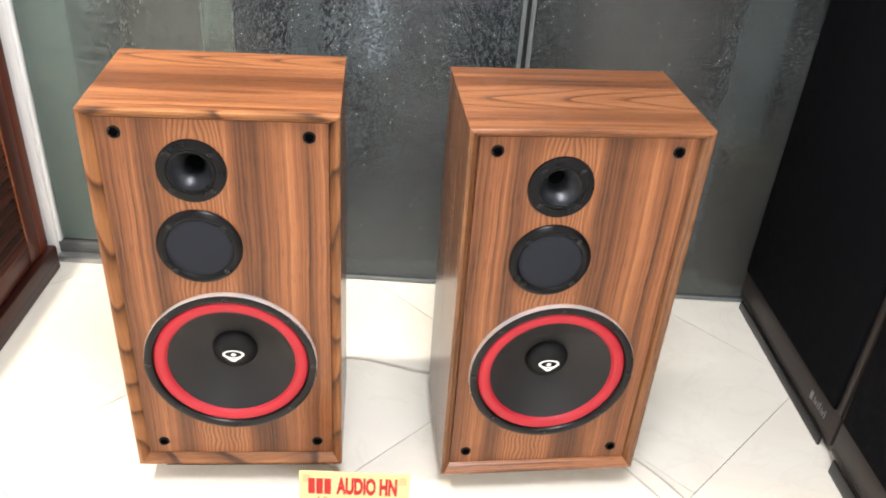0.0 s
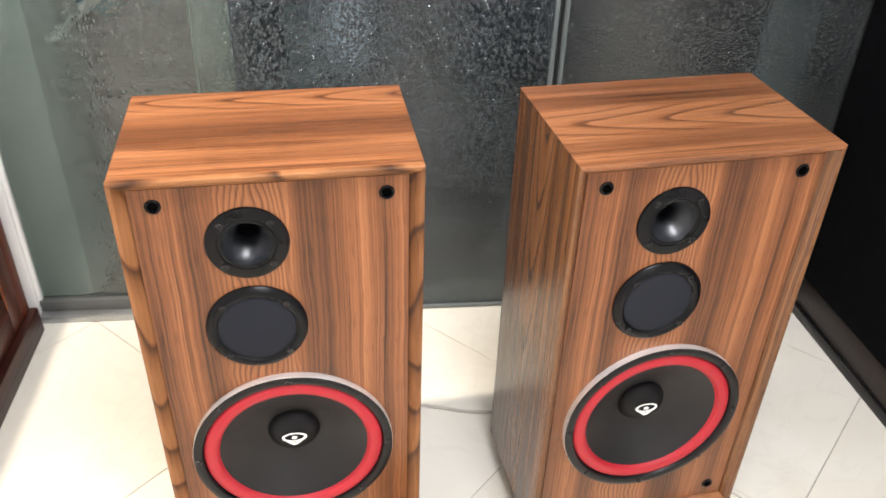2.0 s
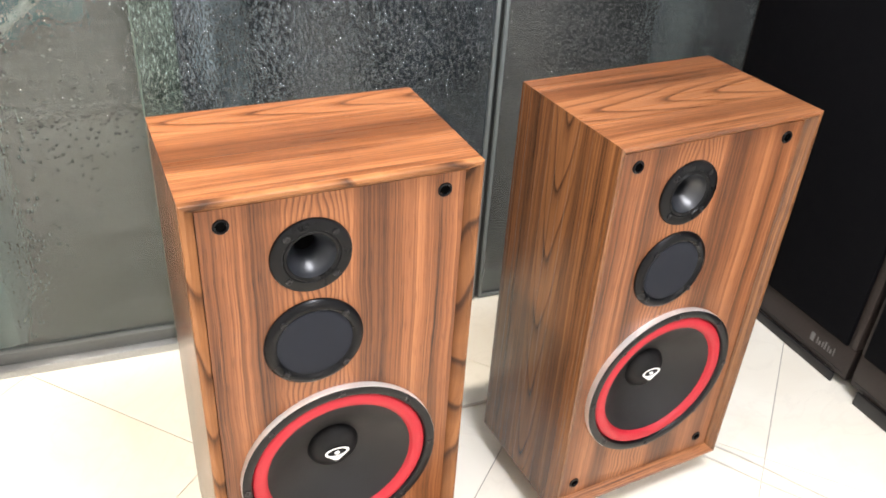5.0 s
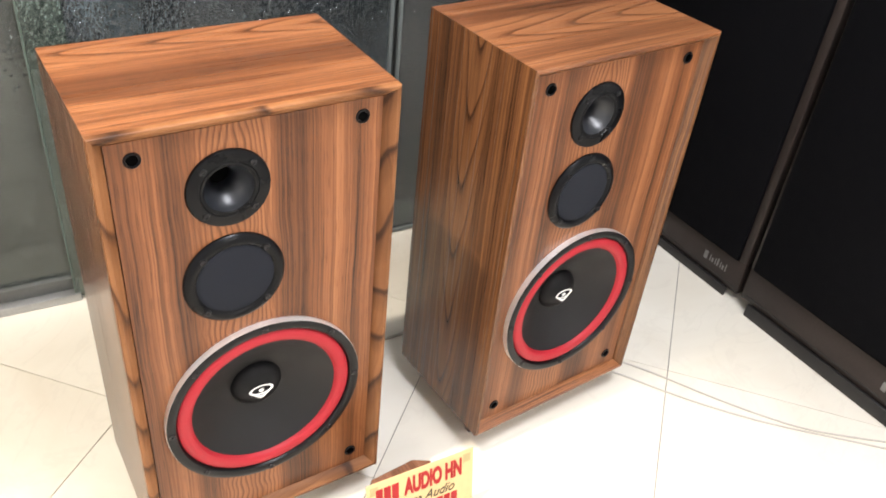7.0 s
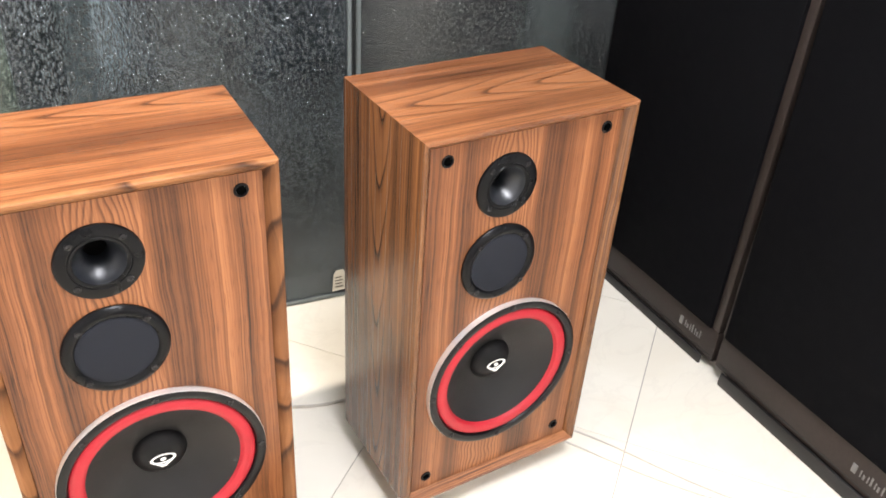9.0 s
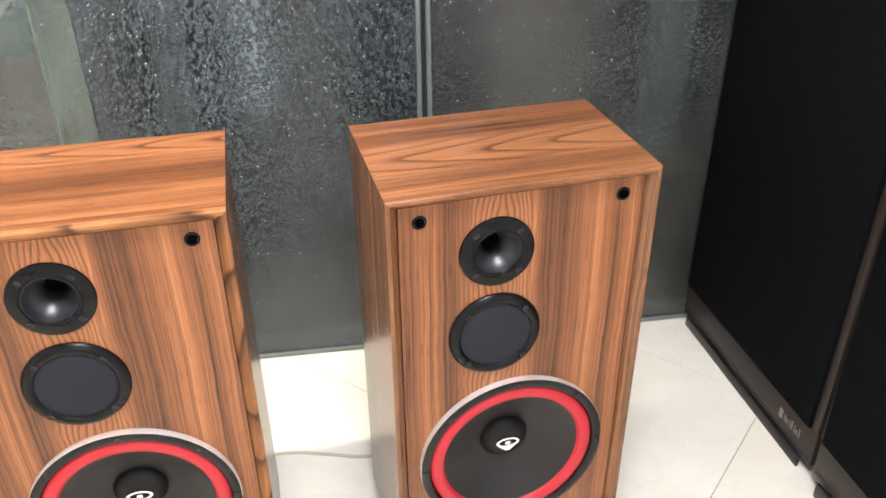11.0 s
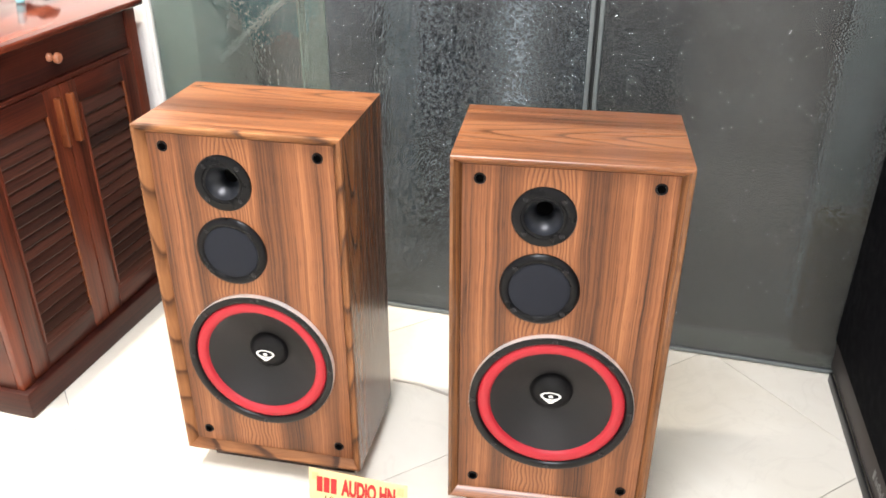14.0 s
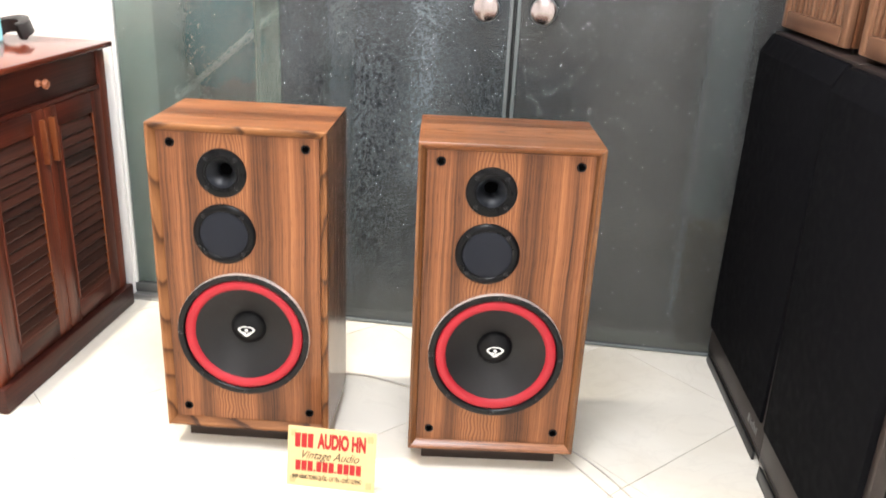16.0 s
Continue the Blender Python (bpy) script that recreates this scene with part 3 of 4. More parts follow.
# ---- the two wooden loudspeakers ----
W, H0, H1, D, RECESS = 0.406, 0.063, 0.838, 0.272, 0.016


def pierced_board(x0, x1, z0, z1, y0, y1, holes):
    """An upright board with round holes (x, z, radius) cut through it."""
    bm = bmesh.new()
    outlines = [[(x0, z0), (x1, z0), (x1, z1), (x0, z1)]]
    outlines += [[(x + r * math.cos(2 * math.pi * i / 48), z + r * math.sin(2 * math.pi * i / 48)) for i in range(48)] for x, z, r in holes]
    for pts in outlines:
        vs = [bm.verts.new((x, y0, z)) for x, z in pts]
        for i in range(len(vs)):
            bm.edges.new((vs[i], vs[(i + 1) % len(vs)]))
    bmesh.ops.triangle_fill(bm, use_beauty=True, edges=bm.edges[:])
    out = bmesh.ops.extrude_face_region(bm, geom=bm.faces[:])
    for v in out["geom"]:
        if isinstance(v, bmesh.types.BMVert):
            v.co.y = y1
    return bm


def frame_side(k, edge=False):
    """One of the four mitred boards of the case: 0 top, 1 right, 2 bottom, 3 left. y runs from the front edge at 0 to the back at D.
    edge: the solid front lipping alone."""
    t, lip = 0.020, 0.010
    if edge:
        profile = [(0.0, 0.0012), (0.0012, 0.0), (0.006, 0.0), (0.0075, 0.0015), (t - 0.0025, RECESS - 0.002), (t - 0.001, RECESS + 0.004), (0.0, lip)]
    else:
        profile = [(0.0, lip), (t - 0.001, RECESS + 0.004), (t, D - 0.02), (0.0, D)]
    ends = (((-1, 1), (1, 1)), ((1, 1), (1, -1)), ((1, -1), (-1, -1)), ((-1, -1), (-1, 1)))[k]
    bm = bmesh.new()
    loops = []
    for sx, sz in ends:
        loops.append([bm.verts.new((sx * (W / 2 - d), y, (H1 - d) if sz > 0 else (H0 + d))) for d, y in profile])
    n = len(profile)
    for i in range(n):
        j = (i + 1) % n
        bm.faces.new((loops[0][i], loops[0][j], loops[1][j], loops[1][i]))
    bm.faces.new(loops[0])
    bm.faces.new(loops[1][::-1])
    return bm


def screw(parent, x, y, z, r=0.0042):
    s = part("screw", lathe(((0.0, -0.0008), (r * 0.45, -0.0006), (r * 0.5, -0.0018), (r * 0.9, -0.0016), (r, -0.0004), (r, 0.002)), 12), screw_metal, parent)
    s.matrix_basis = pose(x, y, z)
    return s


def ring_of_screws(parent, cx, cz, r, y, count, first, size):
    s0 = screw(parent, cx + r * math.cos(first), y, cz + r * math.sin(first), size)
    for i in range(1, count):
        a = first + 2 * math.pi * i / count
        share("screw", s0, parent, pose(cx + r * math.cos(a), y, cz + r * math.sin(a)))


def loudspeaker(name, m, top, side, edge_up, edge_across):
    sp = empty(name, m)
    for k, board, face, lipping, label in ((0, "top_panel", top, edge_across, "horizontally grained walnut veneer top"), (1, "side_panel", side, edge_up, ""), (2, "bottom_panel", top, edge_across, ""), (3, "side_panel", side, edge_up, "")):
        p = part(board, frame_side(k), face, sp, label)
        part("lipping", frame_side(k, True), lipping, p)
    part("back_panel", box(-W / 2 + 0.018, W / 2 - 0.018, D - 0.018, D - 0.004, H0 + 0.018, H1 - 0.018), black_plastic, sp)
    # the baffle, cut out for the drivers' cones behind their frames
    yb = RECESS
    part("baffle", pierced_board(-W / 2 + 0.0195, W / 2 - 0.0195, H0 + 0.0195, H1 - 0.0195, yb, yb + 0.014, ((-0.039, 0.727, 0.045), (-0.039, 0.581, 0.06), (-0.003, 0.324, 0.15))), wood_baffle, sp, "vertically grained walnut veneer front baffle")
    part("plinth", box(-0.112, 0.112, 0.0725, D - 0.05, 0, H0, 0.003), wood_plinth, sp, "recessed black base plinth")
    part("kick_board", box(-0.170, 0.170, 0.056, 0.072, 0, H0, 0.002), wood_plinth, sp)
    # grille sockets
    for x in (-0.153, 0.153):
        for z in (0.113, 0.793):
            s = part("grille_socket", lathe(((0.0072, yb - 0.0003), (0.0078, yb - 0.0022), (0.0097, yb - 0.0024), (0.0108, yb - 0.001), (0.0110, yb + 0.001)), 24, x, z), black_plastic, sp)
            # no hole is cut: a flat black disc gives the dark inside the socket
            part("hole_disc", lathe(((0.0, yb - 0.0005), (0.0074, yb - 0.0005), (0.0074, yb + 0.001)), 20, x, z), hole_shade, s)
    # horn tweeter
    tx, tz = -0.039, 0.727
    tw = part("tweeter", lathe(((0.034, yb - 0.0035), (0.0355, yb - 0.0046), (0.0385, yb - 0.0048), (0.0392, yb - 0.0038), (0.0402, yb - 0.0038), (0.0410, yb - 0.0052), (0.0535, yb - 0.0048), (0.0565, yb - 0.0035), (0.0575, yb - 0.001), (0.0575, yb + 0.002)), 64, tx, tz), black_plastic, sp, "round black horn tweeter")
    part("horn", lathe(((0.0350, yb - 0.0042), (0.0342, yb - 0.0022), (0.0330, yb + 0.002), (0.0308, yb + 0.0070), (0.0275, yb + 0.0120), (0.0232, yb + 0.0175), (0.0190, yb + 0.0235), (0.0162, yb + 0.031), (0.0150, yb + 0.047)), 64, tx, tz), black_horn, tw, "glossy black flared horn")
    # black disc across the horn's end, painted dark in place of deep shade
    part("throat_disc", lathe(((0.0, yb + 0.040), (0.0150, yb + 0.040), (0.0156, yb + 0.05)), 32, tx, tz), hole_shade, tw)
    ring_of_screws(tw, tx, tz, 0.047, yb - 0.0052, 4, math.radians(45), 0.0050)
    # cloth-covered midrange
    mz = 0.581
    md = part("midrange", lathe(((0.056, yb - 0.0055), (0.0585, yb - 0.0085), (0.062, yb - 0.0100), (0.066, yb - 0.0095), (0.071, yb - 0.0065), (0.0733, yb - 0.0030), (0.0733, yb + 0.002)), 64, tx, mz), black_plastic, sp, "round black midrange driver")
    part("dust_cover", lathe(((0.0, yb - 0.0075), (0.050, yb - 0.0072), (0.0545, yb - 0.0066), (0.0568, yb - 0.0050)), 64, tx, mz), black_cloth, md, "flat dark grey cloth dust cover")
    ring_of_screws(md, tx, mz, 0.0628, yb - 0.0100, 4, math.radians(45), 0.0050)
    # woofer
    wx, wz = -0.003, 0.324
    wf = part("woofer", lathe(((0.1590, yb - 0.0118), (0.1602, yb - 0.0114), (0.1602, yb + 0.002)), 96, wx, wz), chrome, sp, "large woofer with a bright metal outer ring")
    part("frame", lathe(((0.1430, yb - 0.0060), (0.1442, yb - 0.0100), (0.1465, yb - 0.0128), (0.1510, yb - 0.0140), (0.1575, yb - 0.0136), (0.1598, yb - 0.0124), (0.1600, yb - 0.0110)), 96, wx, wz), black_frame, wf, "black rubber gasket frame")
    roll = [(0.1440, yb - 0.0055)]
    for i in range(9):
        a = math.pi * i / 8
        roll.append((0.1320 + 0.0115 * math.cos(a), yb - 0.0050 - 0.0070 * math.sin(a)))
    roll.append((0.1190, yb - 0.0035))
    part("surround", lathe(roll, 96, wx, wz), red_foam, wf, "bright red foam surround")
    cone = [(0.1215, yb - 0.0040)]
    for i in range(1, 9):
        q = i / 8
        cone.append((0.1215 - 0.0855 * q, yb - 0.0040 + 0.044 * (1 - (1 - q) ** 1.35)))
    part("cone", lathe(cone, 96, wx, wz), black_cone, wf, "matt black paper cone")
    part("dust_cap", lathe(((0.0430, yb + 0.0390), (0.0425, yb + 0.0370), (0.0400, yb + 0.0322), (0.035, yb + 0.0270), (0.026, yb + 0.0218), (0.015, yb + 0.0185), (0.0, yb + 0.0170)), 64, wx, wz), black_cap, wf, "domed black dust cap")
    ring_of_screws(wf, wx, wz, 0.1525, yb - 0.0140, 8, math.radians(90), 0.0052)
    # printed mark on the cap: a flat ring over a small wedge
    ye = yb + 0.0150
    em = part("mark", lathe(((0.0205, ye), (0.0205, ye + 0.0012), (0.0162, ye + 0.0012), (0.0162, ye)), 40, wx, wz + 0.003, closed=True, squash=0.46), white_print, wf, "small white printed mark")
    bmv = prism([(wx - 0.0155, wz - 0.0035), (wx - 0.0095, wz - 0.0055), (wx, wz - 0.0102), (wx + 0.0095, wz - 0.0055), (wx + 0.0155, wz - 0.0035), (wx + 0.003, wz - 0.0142), (wx - 0.003, wz - 0.0142)], ye, ye + 0.0012)
    part("chevron", bmv, white_print, wf)
    part("dot", lathe(((0.0, ye), (0.0045, ye), (0.0045, ye + 0.0012)), 20, wx, wz + 0.002, squash=0.7), white_print, wf)
    return sp


A_POSE = pose(-0.158, 1.183, 0, 0, 0, 1.8)
B_POSE = pose(0.452, 1.181, 0, 0, 0, 4.5)
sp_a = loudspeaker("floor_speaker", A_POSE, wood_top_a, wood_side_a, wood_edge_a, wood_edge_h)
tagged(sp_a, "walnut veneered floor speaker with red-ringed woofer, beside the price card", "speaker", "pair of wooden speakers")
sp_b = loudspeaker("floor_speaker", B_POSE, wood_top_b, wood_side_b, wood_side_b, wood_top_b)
tagged(sp_b, "walnut veneered floor speaker with red-ringed woofer, beside tall black speakers", "speaker", "pair of wooden speakers")


# ---- the tall dark speakers against the east wall ----
def tower(name, m, width, height, depth, badge, z0, z1, lean=0.0):
    """Front towards -x; y runs from 0 to width along the front; z0, z1: the lower rail's height."""
    t = empty(name, m)
    part("body", box(0.022, depth, 0, width, z0, height - 0.012, 0.006), tower_wood, t, "dark brown vinyl case")
    part("base", box(0.03, depth - 0.02, 0.02, width - 0.02, 0, z0 + 0.002), tower_black, t)
    part("bottom_rail", box(-0.004, 0.022, 0, width, z0, z1, 0.005), tower_wood, t, "dark brown lower rail")
    # thin black strip on the rail face, a groove's shade given by colour alone
    part("groove_strip", box(-0.0046, -0.0036, 0.012, width - 0.012, z0 + 0.012, z0 + 0.016), tower_black, t)
    part("skirting", box(-0.012, -0.004, 0.03, width - 0.03, 0.0, z0 + 0.002, 0.003), tower_black, t)
    part("side_strip", box(-0.006, 0.022, 0, 0.024, z1, height - 0.06, 0.004), tower_wood, t)
    part("side_strip", box(-0.006, 0.022, width - 0.012, width, z1, height - 0.06, 0.004), tower_wood, t)
    # cloth grille whose upper end slopes back
    g = bmesh.new()
    pr = [(-0.010, z1), (-0.014, z1 + 0.006), (-0.014 - lean, height - 0.055), (0.012 - lean, height - 0.006), (0.022, height - 0.006), (0.022, z1)]
    a = [g.verts.new((x, 0.0245, z)) for x, z in pr]
    b = [g.verts.new((x, width - 0.0125, z)) for x, z in pr]
    g.faces.new(a), g.faces.new(b[::-1])
    for i in range(len(pr)):
        j = (i + 1) % len(pr)
        g.faces.new((a[i], a[j], b[j], b[i]))
    bmesh.ops.bevel(g, geom=g.edges[:], offset=0.003, segments=2, affect="EDGES", profile=0.5)
    part("grille", g, grille_cloth, t, "black cloth grille")
    part("top", box(0.0225, depth, 0, width, height - 0.012, height, 0.004), tower_wood, t)
    zb = z0 + 0.034
    bd = part("badge", box(-0.0055, -0.003, badge + 0.066, badge + 0.078, zb, zb + 0.024, 0.001), badge_grey, t, "small grey raised badge")
    for i, (w, h) in enumerate(((0.0030, 0.022), (0.0045, 0.013), (0.0025, 0.018), (0.0040, 0.022), (0.0025, 0.017), (0.0045, 0.012), (0.0025, 0.018))):
        part("stroke", box(-0.0055, -0.003, badge + i * 0.0090, badge + i * 0.0090 + w, zb + 0.003, zb + 0.003 + h), badge_grey, bd)
    return t


tower_a = tower("tower_speaker", pose(1.149, 1.306, 0, 0, 0, 0.8), 0.594, 1.036, 0.40, 0.052, 0.026, 0.117)
tagged(tower_a, "tall dark brown speaker with black grille, by the glass door", "speaker", "tall dark speakers")
tower_b = tower("tower_speaker", pose(1.149, 0.755, 0, 0, 0, 1.0), 0.531, 1.036, 0.40, 0.052, 0.036, 0.130, 0.014)
tagged(tower_b, "tall dark brown speaker with black cloth grille, next to its twin", "speaker", "tall dark speakers")


def slatted_speaker(m, width, height, depth):
    t = empty("bookshelf_speaker", m)
    part("case", box(0.012, depth, 0, width, 0, height, 0.004), brown_wood, t, "brown wooden case")
    for y0, y1, z0, z1 in ((0, 0.035, 0, height), (width - 0.035, width, 0, height), (0.035, width - 0.035, 0, 0.045), (0.035, width - 0.035, height - 0.045, height)):
        part("frame_bar", box(-0.008, 0.0118, y0, y1, z0, z1, 0.005), pale_wood, t, "pale wooden front frame")
    part("cloth", box(0.006, 0.0115, 0.036, width - 0.036, 0.046, height - 0.046), slat_fill, t)
    n = 13
    step = (width - 0.07) / n
    first = part("slat", box(-0.002, 0.0058, 0, step * 0.55, 0.0455, height - 0.0455, 0.002), pale_wood, t, m=pose(0, 0.035 + step * 0.22, 0))
    for i in range(1, n):
        share("slat", first, t, pose(0, 0.035 + step * (i + 0.22), 0))
    for y in (0.03, width - 0.04):
        part("foot", box(0.03, 0.05, y, y + 0.015, -0.012, 0), tower_black, t)
    return tagged(t, "small brown wooden speaker with pale slatted front, on a tall speaker", "speaker", "small slatted speakers")


slatted_speaker(pose(1.193, 1.450, 1.048, 0, 0, 1.0), 0.46, 0.36, 0.26)
slatted_speaker(pose(1.197, 0.90, 1.048, 0, 0, 0.5), 0.46, 0.36, 0.26)


# ---- the louvred cabinet ----
def louvred_cabinet(m, width, height, depth):
    """Front towards +x at x = 0; y runs from 0 to width."""
    c = empty("louvred_cabinet", m)
    part("body", box(-depth, -0.020, 0, width, 0.075, height - 0.018, 0.002), cabinet_wood, c)
    part("top", box(-depth, 0.026, -0.022, width + 0.012, height - 0.018, height, 0.006, 3), cabinet_top_mat, c, "glossy reddish brown top")
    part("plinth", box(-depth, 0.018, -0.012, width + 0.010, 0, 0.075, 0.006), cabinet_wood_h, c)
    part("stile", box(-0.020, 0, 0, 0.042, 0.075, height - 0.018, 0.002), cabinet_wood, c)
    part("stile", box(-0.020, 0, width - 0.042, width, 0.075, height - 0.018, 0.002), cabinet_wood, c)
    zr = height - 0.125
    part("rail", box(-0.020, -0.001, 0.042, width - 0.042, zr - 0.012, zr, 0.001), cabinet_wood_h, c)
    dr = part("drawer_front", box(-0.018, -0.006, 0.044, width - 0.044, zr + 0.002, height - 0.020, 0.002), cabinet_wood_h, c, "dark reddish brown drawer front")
    k = lathe(((0.0, -0.034), (0.009, -0.033), (0.0135, -0.028), (0.0135, -0.022), (0.007, -0.016), (0.006, -0.010), (0.011, -0.004), (0.011, 0.0)), 24)
    part("knob", k, knob_wood, dr, "turned light wooden knob", m=pose(-0.006, width / 2 - 0.005, zr + 0.055, 0, 0, 90))
    half = (width - 0.084) / 2
    for side in (0, 1):
        y0 = 0.042 + side * half + 0.0015
        y1 = y0 + half - 0.003
        z0, z1 = 0.079, zr - 0.014
        dz0, dz1, in0, in1 = z0 + 0.075, z1 - 0.062, y0 + 0.058, y1 - 0.058
        d = part("door", box(-0.019, 0.001, y0, in0, z0, z1, 0.002), cabinet_wood, c, "louvred door of reddish brown wood")
        part("door_stile", box(-0.019, 0.001, in1, y1, z0, z1, 0.002), cabinet_wood, d)
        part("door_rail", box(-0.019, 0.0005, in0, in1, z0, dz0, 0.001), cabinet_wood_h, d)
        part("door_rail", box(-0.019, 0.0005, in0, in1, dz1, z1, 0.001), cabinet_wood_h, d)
        part("bead", box(-0.001, 0.004, in0 - 0.002, in0 + 0.006, dz0, dz1, 0.002), cabinet_wood, d)
        part("bead", box(-0.001, 0.004, in1 - 0.006, in1 + 0.002, dz0, dz1, 0.002), grip_wood, d)
        n = 18
        pitch = (dz1 - dz0) / n
        sl = bmesh.new()
        box(-0.003, 0.003, in0 + 0.004, in1 - 0.004, -pitch * 0.92, pitch * 0.92, 0.002, 1, sl)
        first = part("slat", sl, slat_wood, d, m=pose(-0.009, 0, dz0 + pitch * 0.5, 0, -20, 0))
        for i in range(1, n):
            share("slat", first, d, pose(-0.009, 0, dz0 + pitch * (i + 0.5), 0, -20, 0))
        gy = y1 - 0.030 if side == 0 else y0 + 0.012
        part("grip", box(0.001, 0.020, gy, gy + 0.007, 0.60, 0.725, 0.002), grip_wood, d, "light wooden pull strip")
        part("grip", box(0.001, 0.016, gy + 0.009, gy + 0.018, 0.60, 0.725, 0.002), grip_wood, d)
    return tagged(c, "reddish brown wooden cabinet with louvred doors and drawer, against the wall", "cabinet")


louvred_cabinet(pose(-0.846, 1.252, 0, 0, 0, -2.2), 0.70, 0.890, 0.42)


band = bmesh.new()
RB, STEPS = 0.062, 16
sections = []
for i in range(STEPS + 1):
    a = math.pi * i / STEPS
    c, sn = math.cos(a), math.sin(a)
    fat = 0.011 + 0.006 * math.sin(a)
    sections.append([band.verts.new((w, c * (RB + o), sn * (RB * 0.85 + o))) for w, o in ((-0.02, -fat), (0.02, -fat), (0.024, 0), (0.02, fat), (-0.02, fat), (-0.024, 0))])
for a, b in zip(sections, sections[1:]):
    for i in range(6):
        band.faces.new((a[i], a[(i + 1) % 6], b[(i + 1) % 6], b[i]))
band.faces.new(sections[0]), band.faces.new(sections[-1][::-1])
arch_thing = empty("headphones", pose(-1.07, 1.87, 0.917, 0, 72, 60))
part("headband", band, black_case, arch_thing, "padded black headband")
for y in (-RB, RB):
    part("ear_pad", box(-0.026, 0.026, y - 0.014, y + 0.014, 0, 0.018, 0.006), black_case, arch_thing)
tagged(arch_thing, "black headphones lying on the reddish wooden cabinet top", "headphones")
flask = empty("spray_flask", pose(-1.075, 1.83, 0.890))
part("bottle", turned(((0.0, 0.0), (0.010, 0.0), (0.012, 0.003), (0.012, 0.065), (0.009, 0.074), (0.006, 0.078), (0.0, 0.078))), cyan_plastic, flask, "pale blue plastic bottle")
part("cap", turned(((0.007, 0.0775), (0.007, 0.095), (0.005, 0.098), (0.0, 0.098))), white_print, flask)
tagged(flask, "small pale blue bottle standing on the cabinet top", "bottle")

# ---- the card on the floor ----
def card():
    c = empty("price_card", pose(0.077, 1.060, 0.0, 0, 0, -1.5) @ pose(0, 0, 0.0, -10.5, 0, 0))
    w, h = 0.213, 0.152
    part("sheet", box(-w / 2, w / 2, 0, 0.0022, 0, h, 0.0006, 1), card_paper, c, "cream card with red and dark print")
    part("prop", box(-0.03, 0.03, 0.0022, 0.004, 0.002, h * 0.8), card_paper, c)
    turn = pose(0, 0, 0, 90, 0, 0)
    at = lambda x, z: pose(x, -0.0006, z) @ turn
    # first word as bars
    for x in (-0.0825, -0.067, -0.0515):
        part("print_bar", box(x - 0.0065, x + 0.0065, -0.0006, 0.0001, 0.100, 0.136), red_print, c)
    words("AUDIO HN", 0.050, red_print, c, at(0.0247, 0.118), width=0.117, bold=0.0026)
    words("Vintage Audio", 0.030, dark_print, c, at(-0.006, 0.082), width=0.138, shear=0.45)
    x = -0.0865
    for ww in (0.0125, 0.0125, 0.0125, 0.004, 0.0125, 0.0125, 0.0125, 0.004, 0.0125, 0.0125, 0.0125, 0.0125):
        tall = 0.026 if ww > 0.005 else 0.005
        part("print_bar", box(x, x + ww, -0.0006, 0.0001, 0.041, 0.041 + tall), red_print, c)
        x += ww + 0.0024
    words("SHIP HÀNG TOÀN QUỐC - UY TÍN - CHẤT LƯỢNG", 0.0155, dark_print, c, at(-0.009, 0.0245), width=0.168, bold=0.0004)
    for sx in (-1, 1):
        for z in (0.008, h - 0.026):
            part("corner_print", box(min(sx * 0.085, sx * 0.1), max(sx * 0.085, sx * 0.1), -0.0005, 0.0001, z, z + 0.018), card_corner, c)
    return tagged(c, "cream printed card with red lettering, propped on the floor", "sign")


card()

foot = [(0.0, 0.0), (0.122, -0.004), (0.122, 0.036), (0.092, 0.053), (0.0, 0.044)]
block = part("wooden_block", prism([(x, -y) for x, y in foot], 0.0, 0.055), wood_block, m=pose(0.022, 1.121, 0.0, 90, 0, 0))
tagged(block, "small reddish brown wooden block behind the price card", "block")

# ---- cables and small things ----
cable = tagged(part("speaker_cable", tube([(0.0, 1.60, 0.004), (0.07, 1.595, 0.004), (0.14, 1.575, 0.004), (0.22, 1.552, 0.004), (0.32, 1.55, 0.004)], 0.0035), cable_mat), "thin pale cable lying on the tiles between the speakers", "cable")
tagged(part("speaker_cable", tube([(0.60, 1.36, 0.0025), (0.68, 1.290, 0.0025), (0.723, 1.244, 0.0025), (0.778, 1.165, 0.0025), (0.827, 1.085, 0.0025), (0.895, 0.986, 0.0025), (0.957, 0.912, 0.0025), (1.045, 0.840, 0.0025), (1.096, 0.803, 0.0025), (1.30, 0.66, 0.0025)], 0.0021), cable_mat), "thin pale cable running over the floor tiles", "cable")
tagged(part("speaker_cable", tube([(0.56, 1.36, 0.0025), (0.64, 1.280, 0.0025), (0.681, 1.228, 0.0025), (0.747, 1.133, 0.0025), (0.802, 1.061, 0.0025), (0.877, 0.976, 0.0025), (0.932, 0.923, 0.0025), (1.019, 0.845, 0.0025), (1.079, 0.791, 0.0025), (1.30, 0.60, 0.0025)], 0.0021), cable_mat), "thin pale cable running over the floor tiles", "cable")

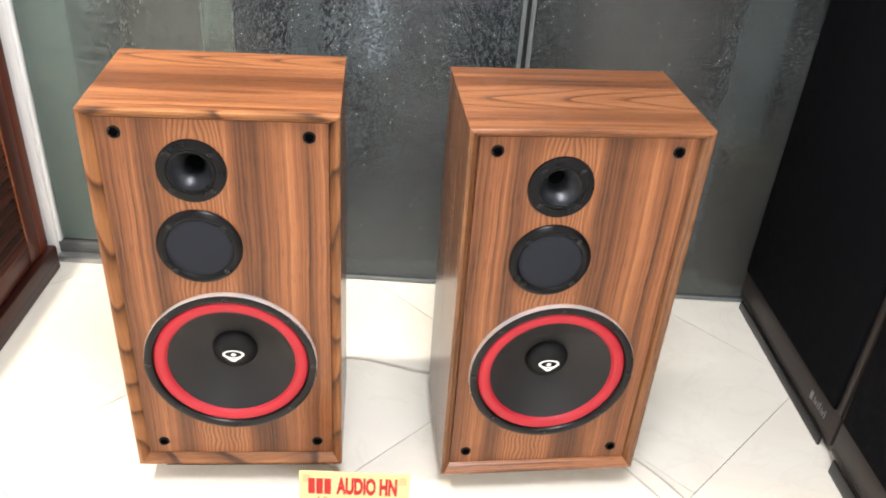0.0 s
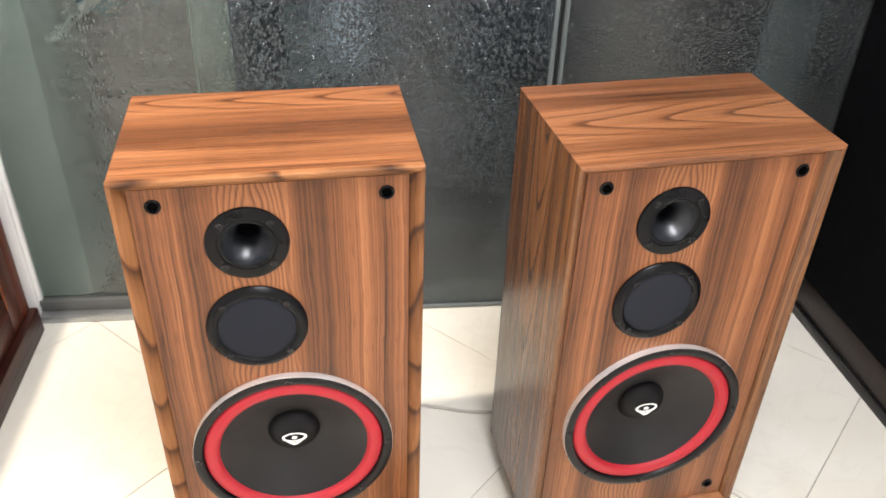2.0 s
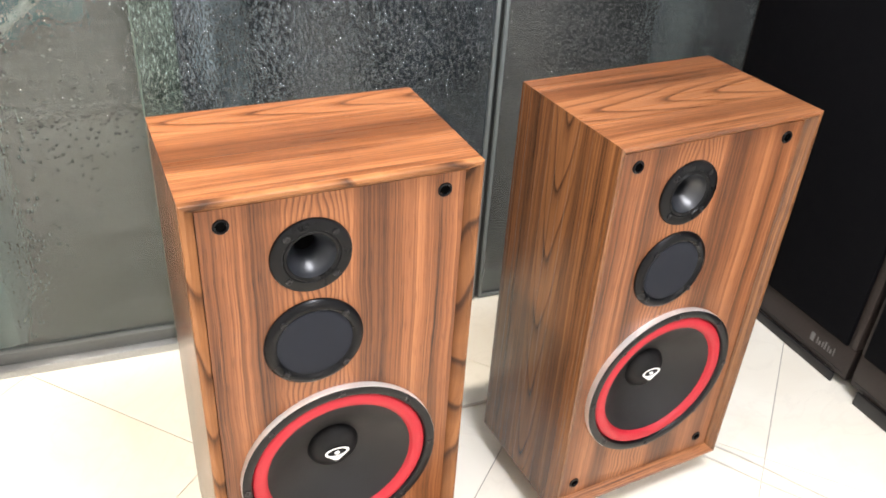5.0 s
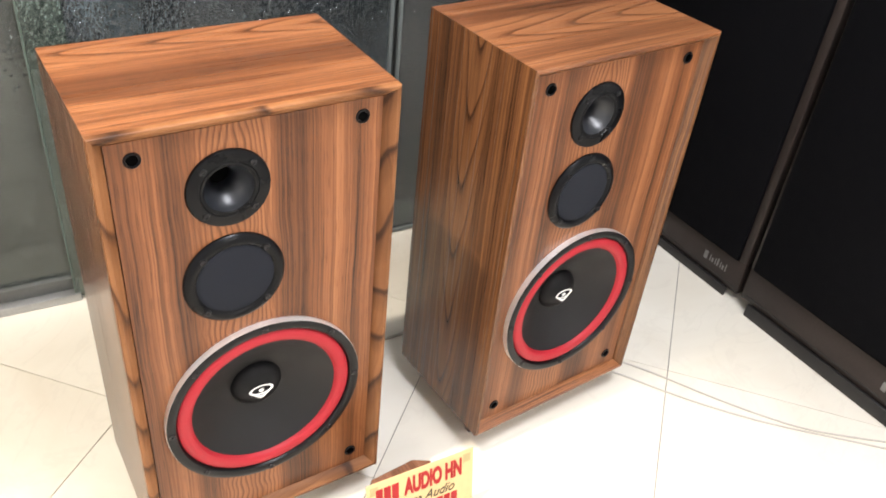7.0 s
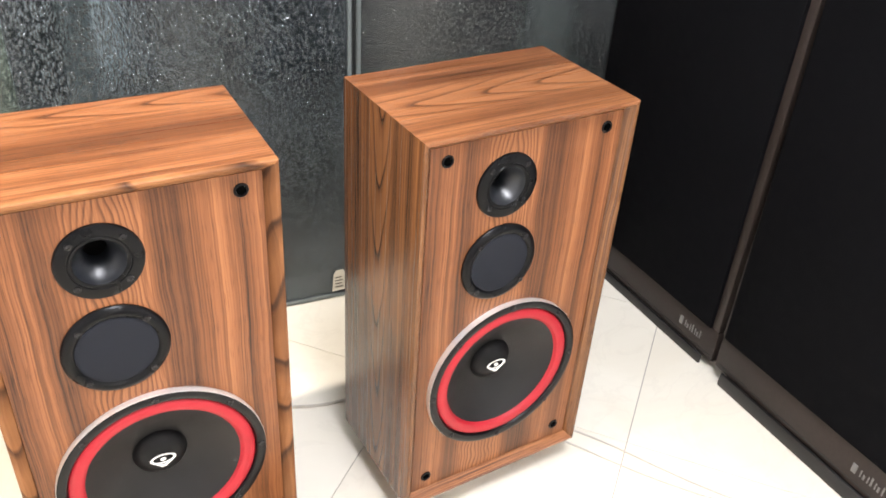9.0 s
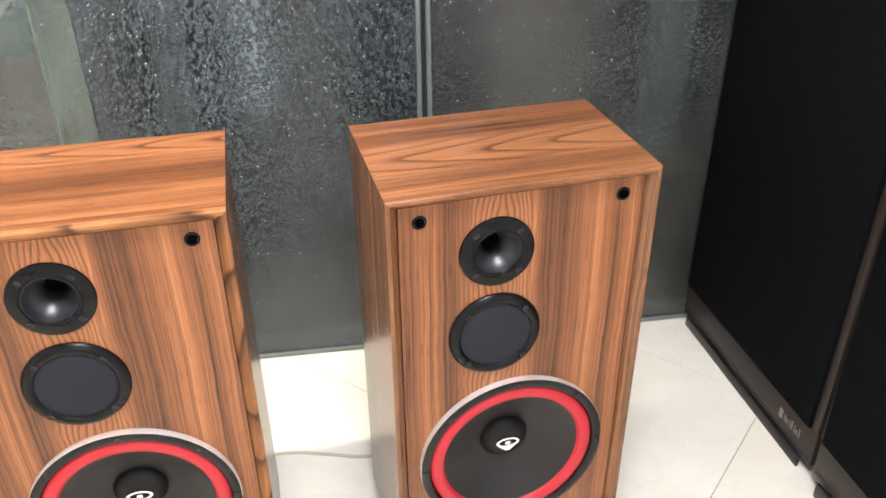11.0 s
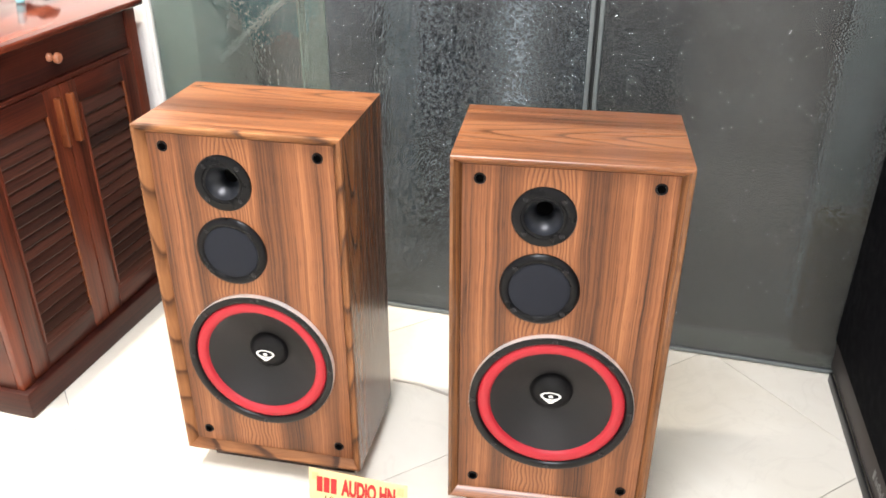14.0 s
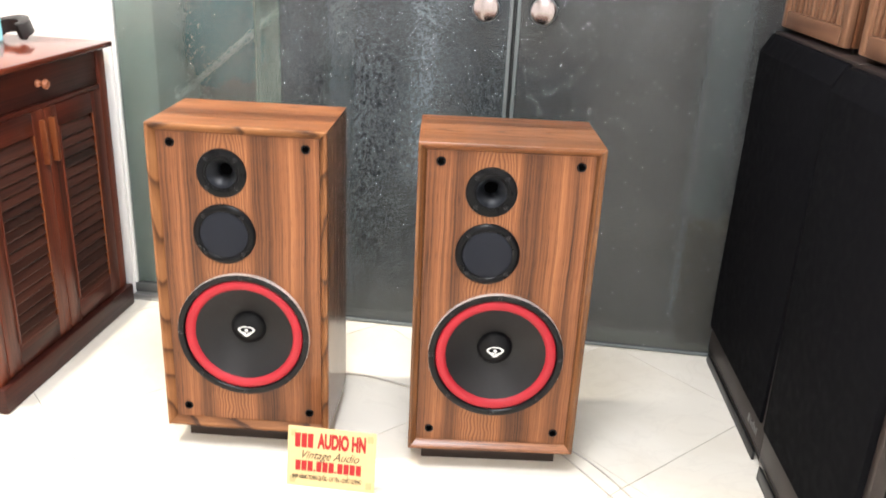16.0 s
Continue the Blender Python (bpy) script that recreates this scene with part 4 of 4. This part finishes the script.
tag = empty("paper_tag", WALL @ pose(0.392, -0.004, 0.028))
part("tag_sheet", prism([(-0.018, 0), (0.016, 0.002), (0.020, 0.05), (0.012, 0.066), (-0.006, 0.066), (-0.014, 0.054)], -0.0006, 0.0006), paper_tag, tag)
for i in range(4):
    part("print_bar", box(-0.011, 0.012 - 0.004 * (i % 2), -0.0012, -0.0005, 0.012 + i * 0.010, 0.015 + i * 0.010), dark_print, tag)
tagged(tag, "small beige paper tag stuck to the glass door", "tag")

# ---- floor tiles ----
S, ANG = 0.533, math.radians(43.32)
JOINT = 0.002
UX, UY = Vector((math.cos(ANG), math.sin(ANG))), Vector((-math.sin(ANG), math.cos(ANG)))
BOUNDS = ((-1.32, 0, 1, 0), (1.66, 0, -1, 0), (-3.2, 1, 0, 1), (2.06, 1, 0, -1))


def tile_bm():
    return box(JOINT / 2, S - JOINT / 2, JOINT / 2, S - JOINT / 2, -0.010, 0)


def tile_mesh_of(bm):
    finish(bm)
    me = bpy.data.meshes.new("tile")
    bm.to_mesh(me)
    bm.free()
    me.materials.append(tile_mat)
    return me


whole = tile_mesh_of(tile_bm())
for i in range(-9, 6):
    for j in range(-8, 8):
        p = Vector((0.437, 1.572)) + UX * (i * S) + UY * (j * S)
        corners = [p + UX * a + UY * b for a, b in ((0, 0), (S, 0), (0, S), (S, S))]
        xs, ys = [c.x for c in corners], [c.y for c in corners]
        if max(xs) < -1.32 or min(xs) > 1.66 or max(ys) < -3.2 or min(ys) > 2.06:
            continue
        m = pose(p.x, p.y, 0, 0, 0, math.degrees(ANG))
        mesh = whole
        if min(xs) < -1.32 or max(xs) > 1.66 or min(ys) < -3.2 or max(ys) > 2.06:
            b = tile_bm()
            back = m.inverted()
            for at, axis, nx, ny in BOUNDS:
                co = Vector((at, 0, 0)) if axis == 0 else Vector((0, at, 0))
                res = bmesh.ops.bisect_plane(b, geom=b.verts[:] + b.edges[:] + b.faces[:], plane_co=back @ co, plane_no=back.to_3x3() @ Vector((nx, ny, 0)), clear_inner=True)
                cut = [e for e in res["geom_cut"] if isinstance(e, bmesh.types.BMEdge)]
                if cut:
                    bmesh.ops.contextual_create(b, geom=cut)
            if not b.faces:
                b.free()
                continue
            mesh = tile_mesh_of(b)
        ob = new("tile", mesh)
        ob.parent = floor
        ob.matrix_basis = m
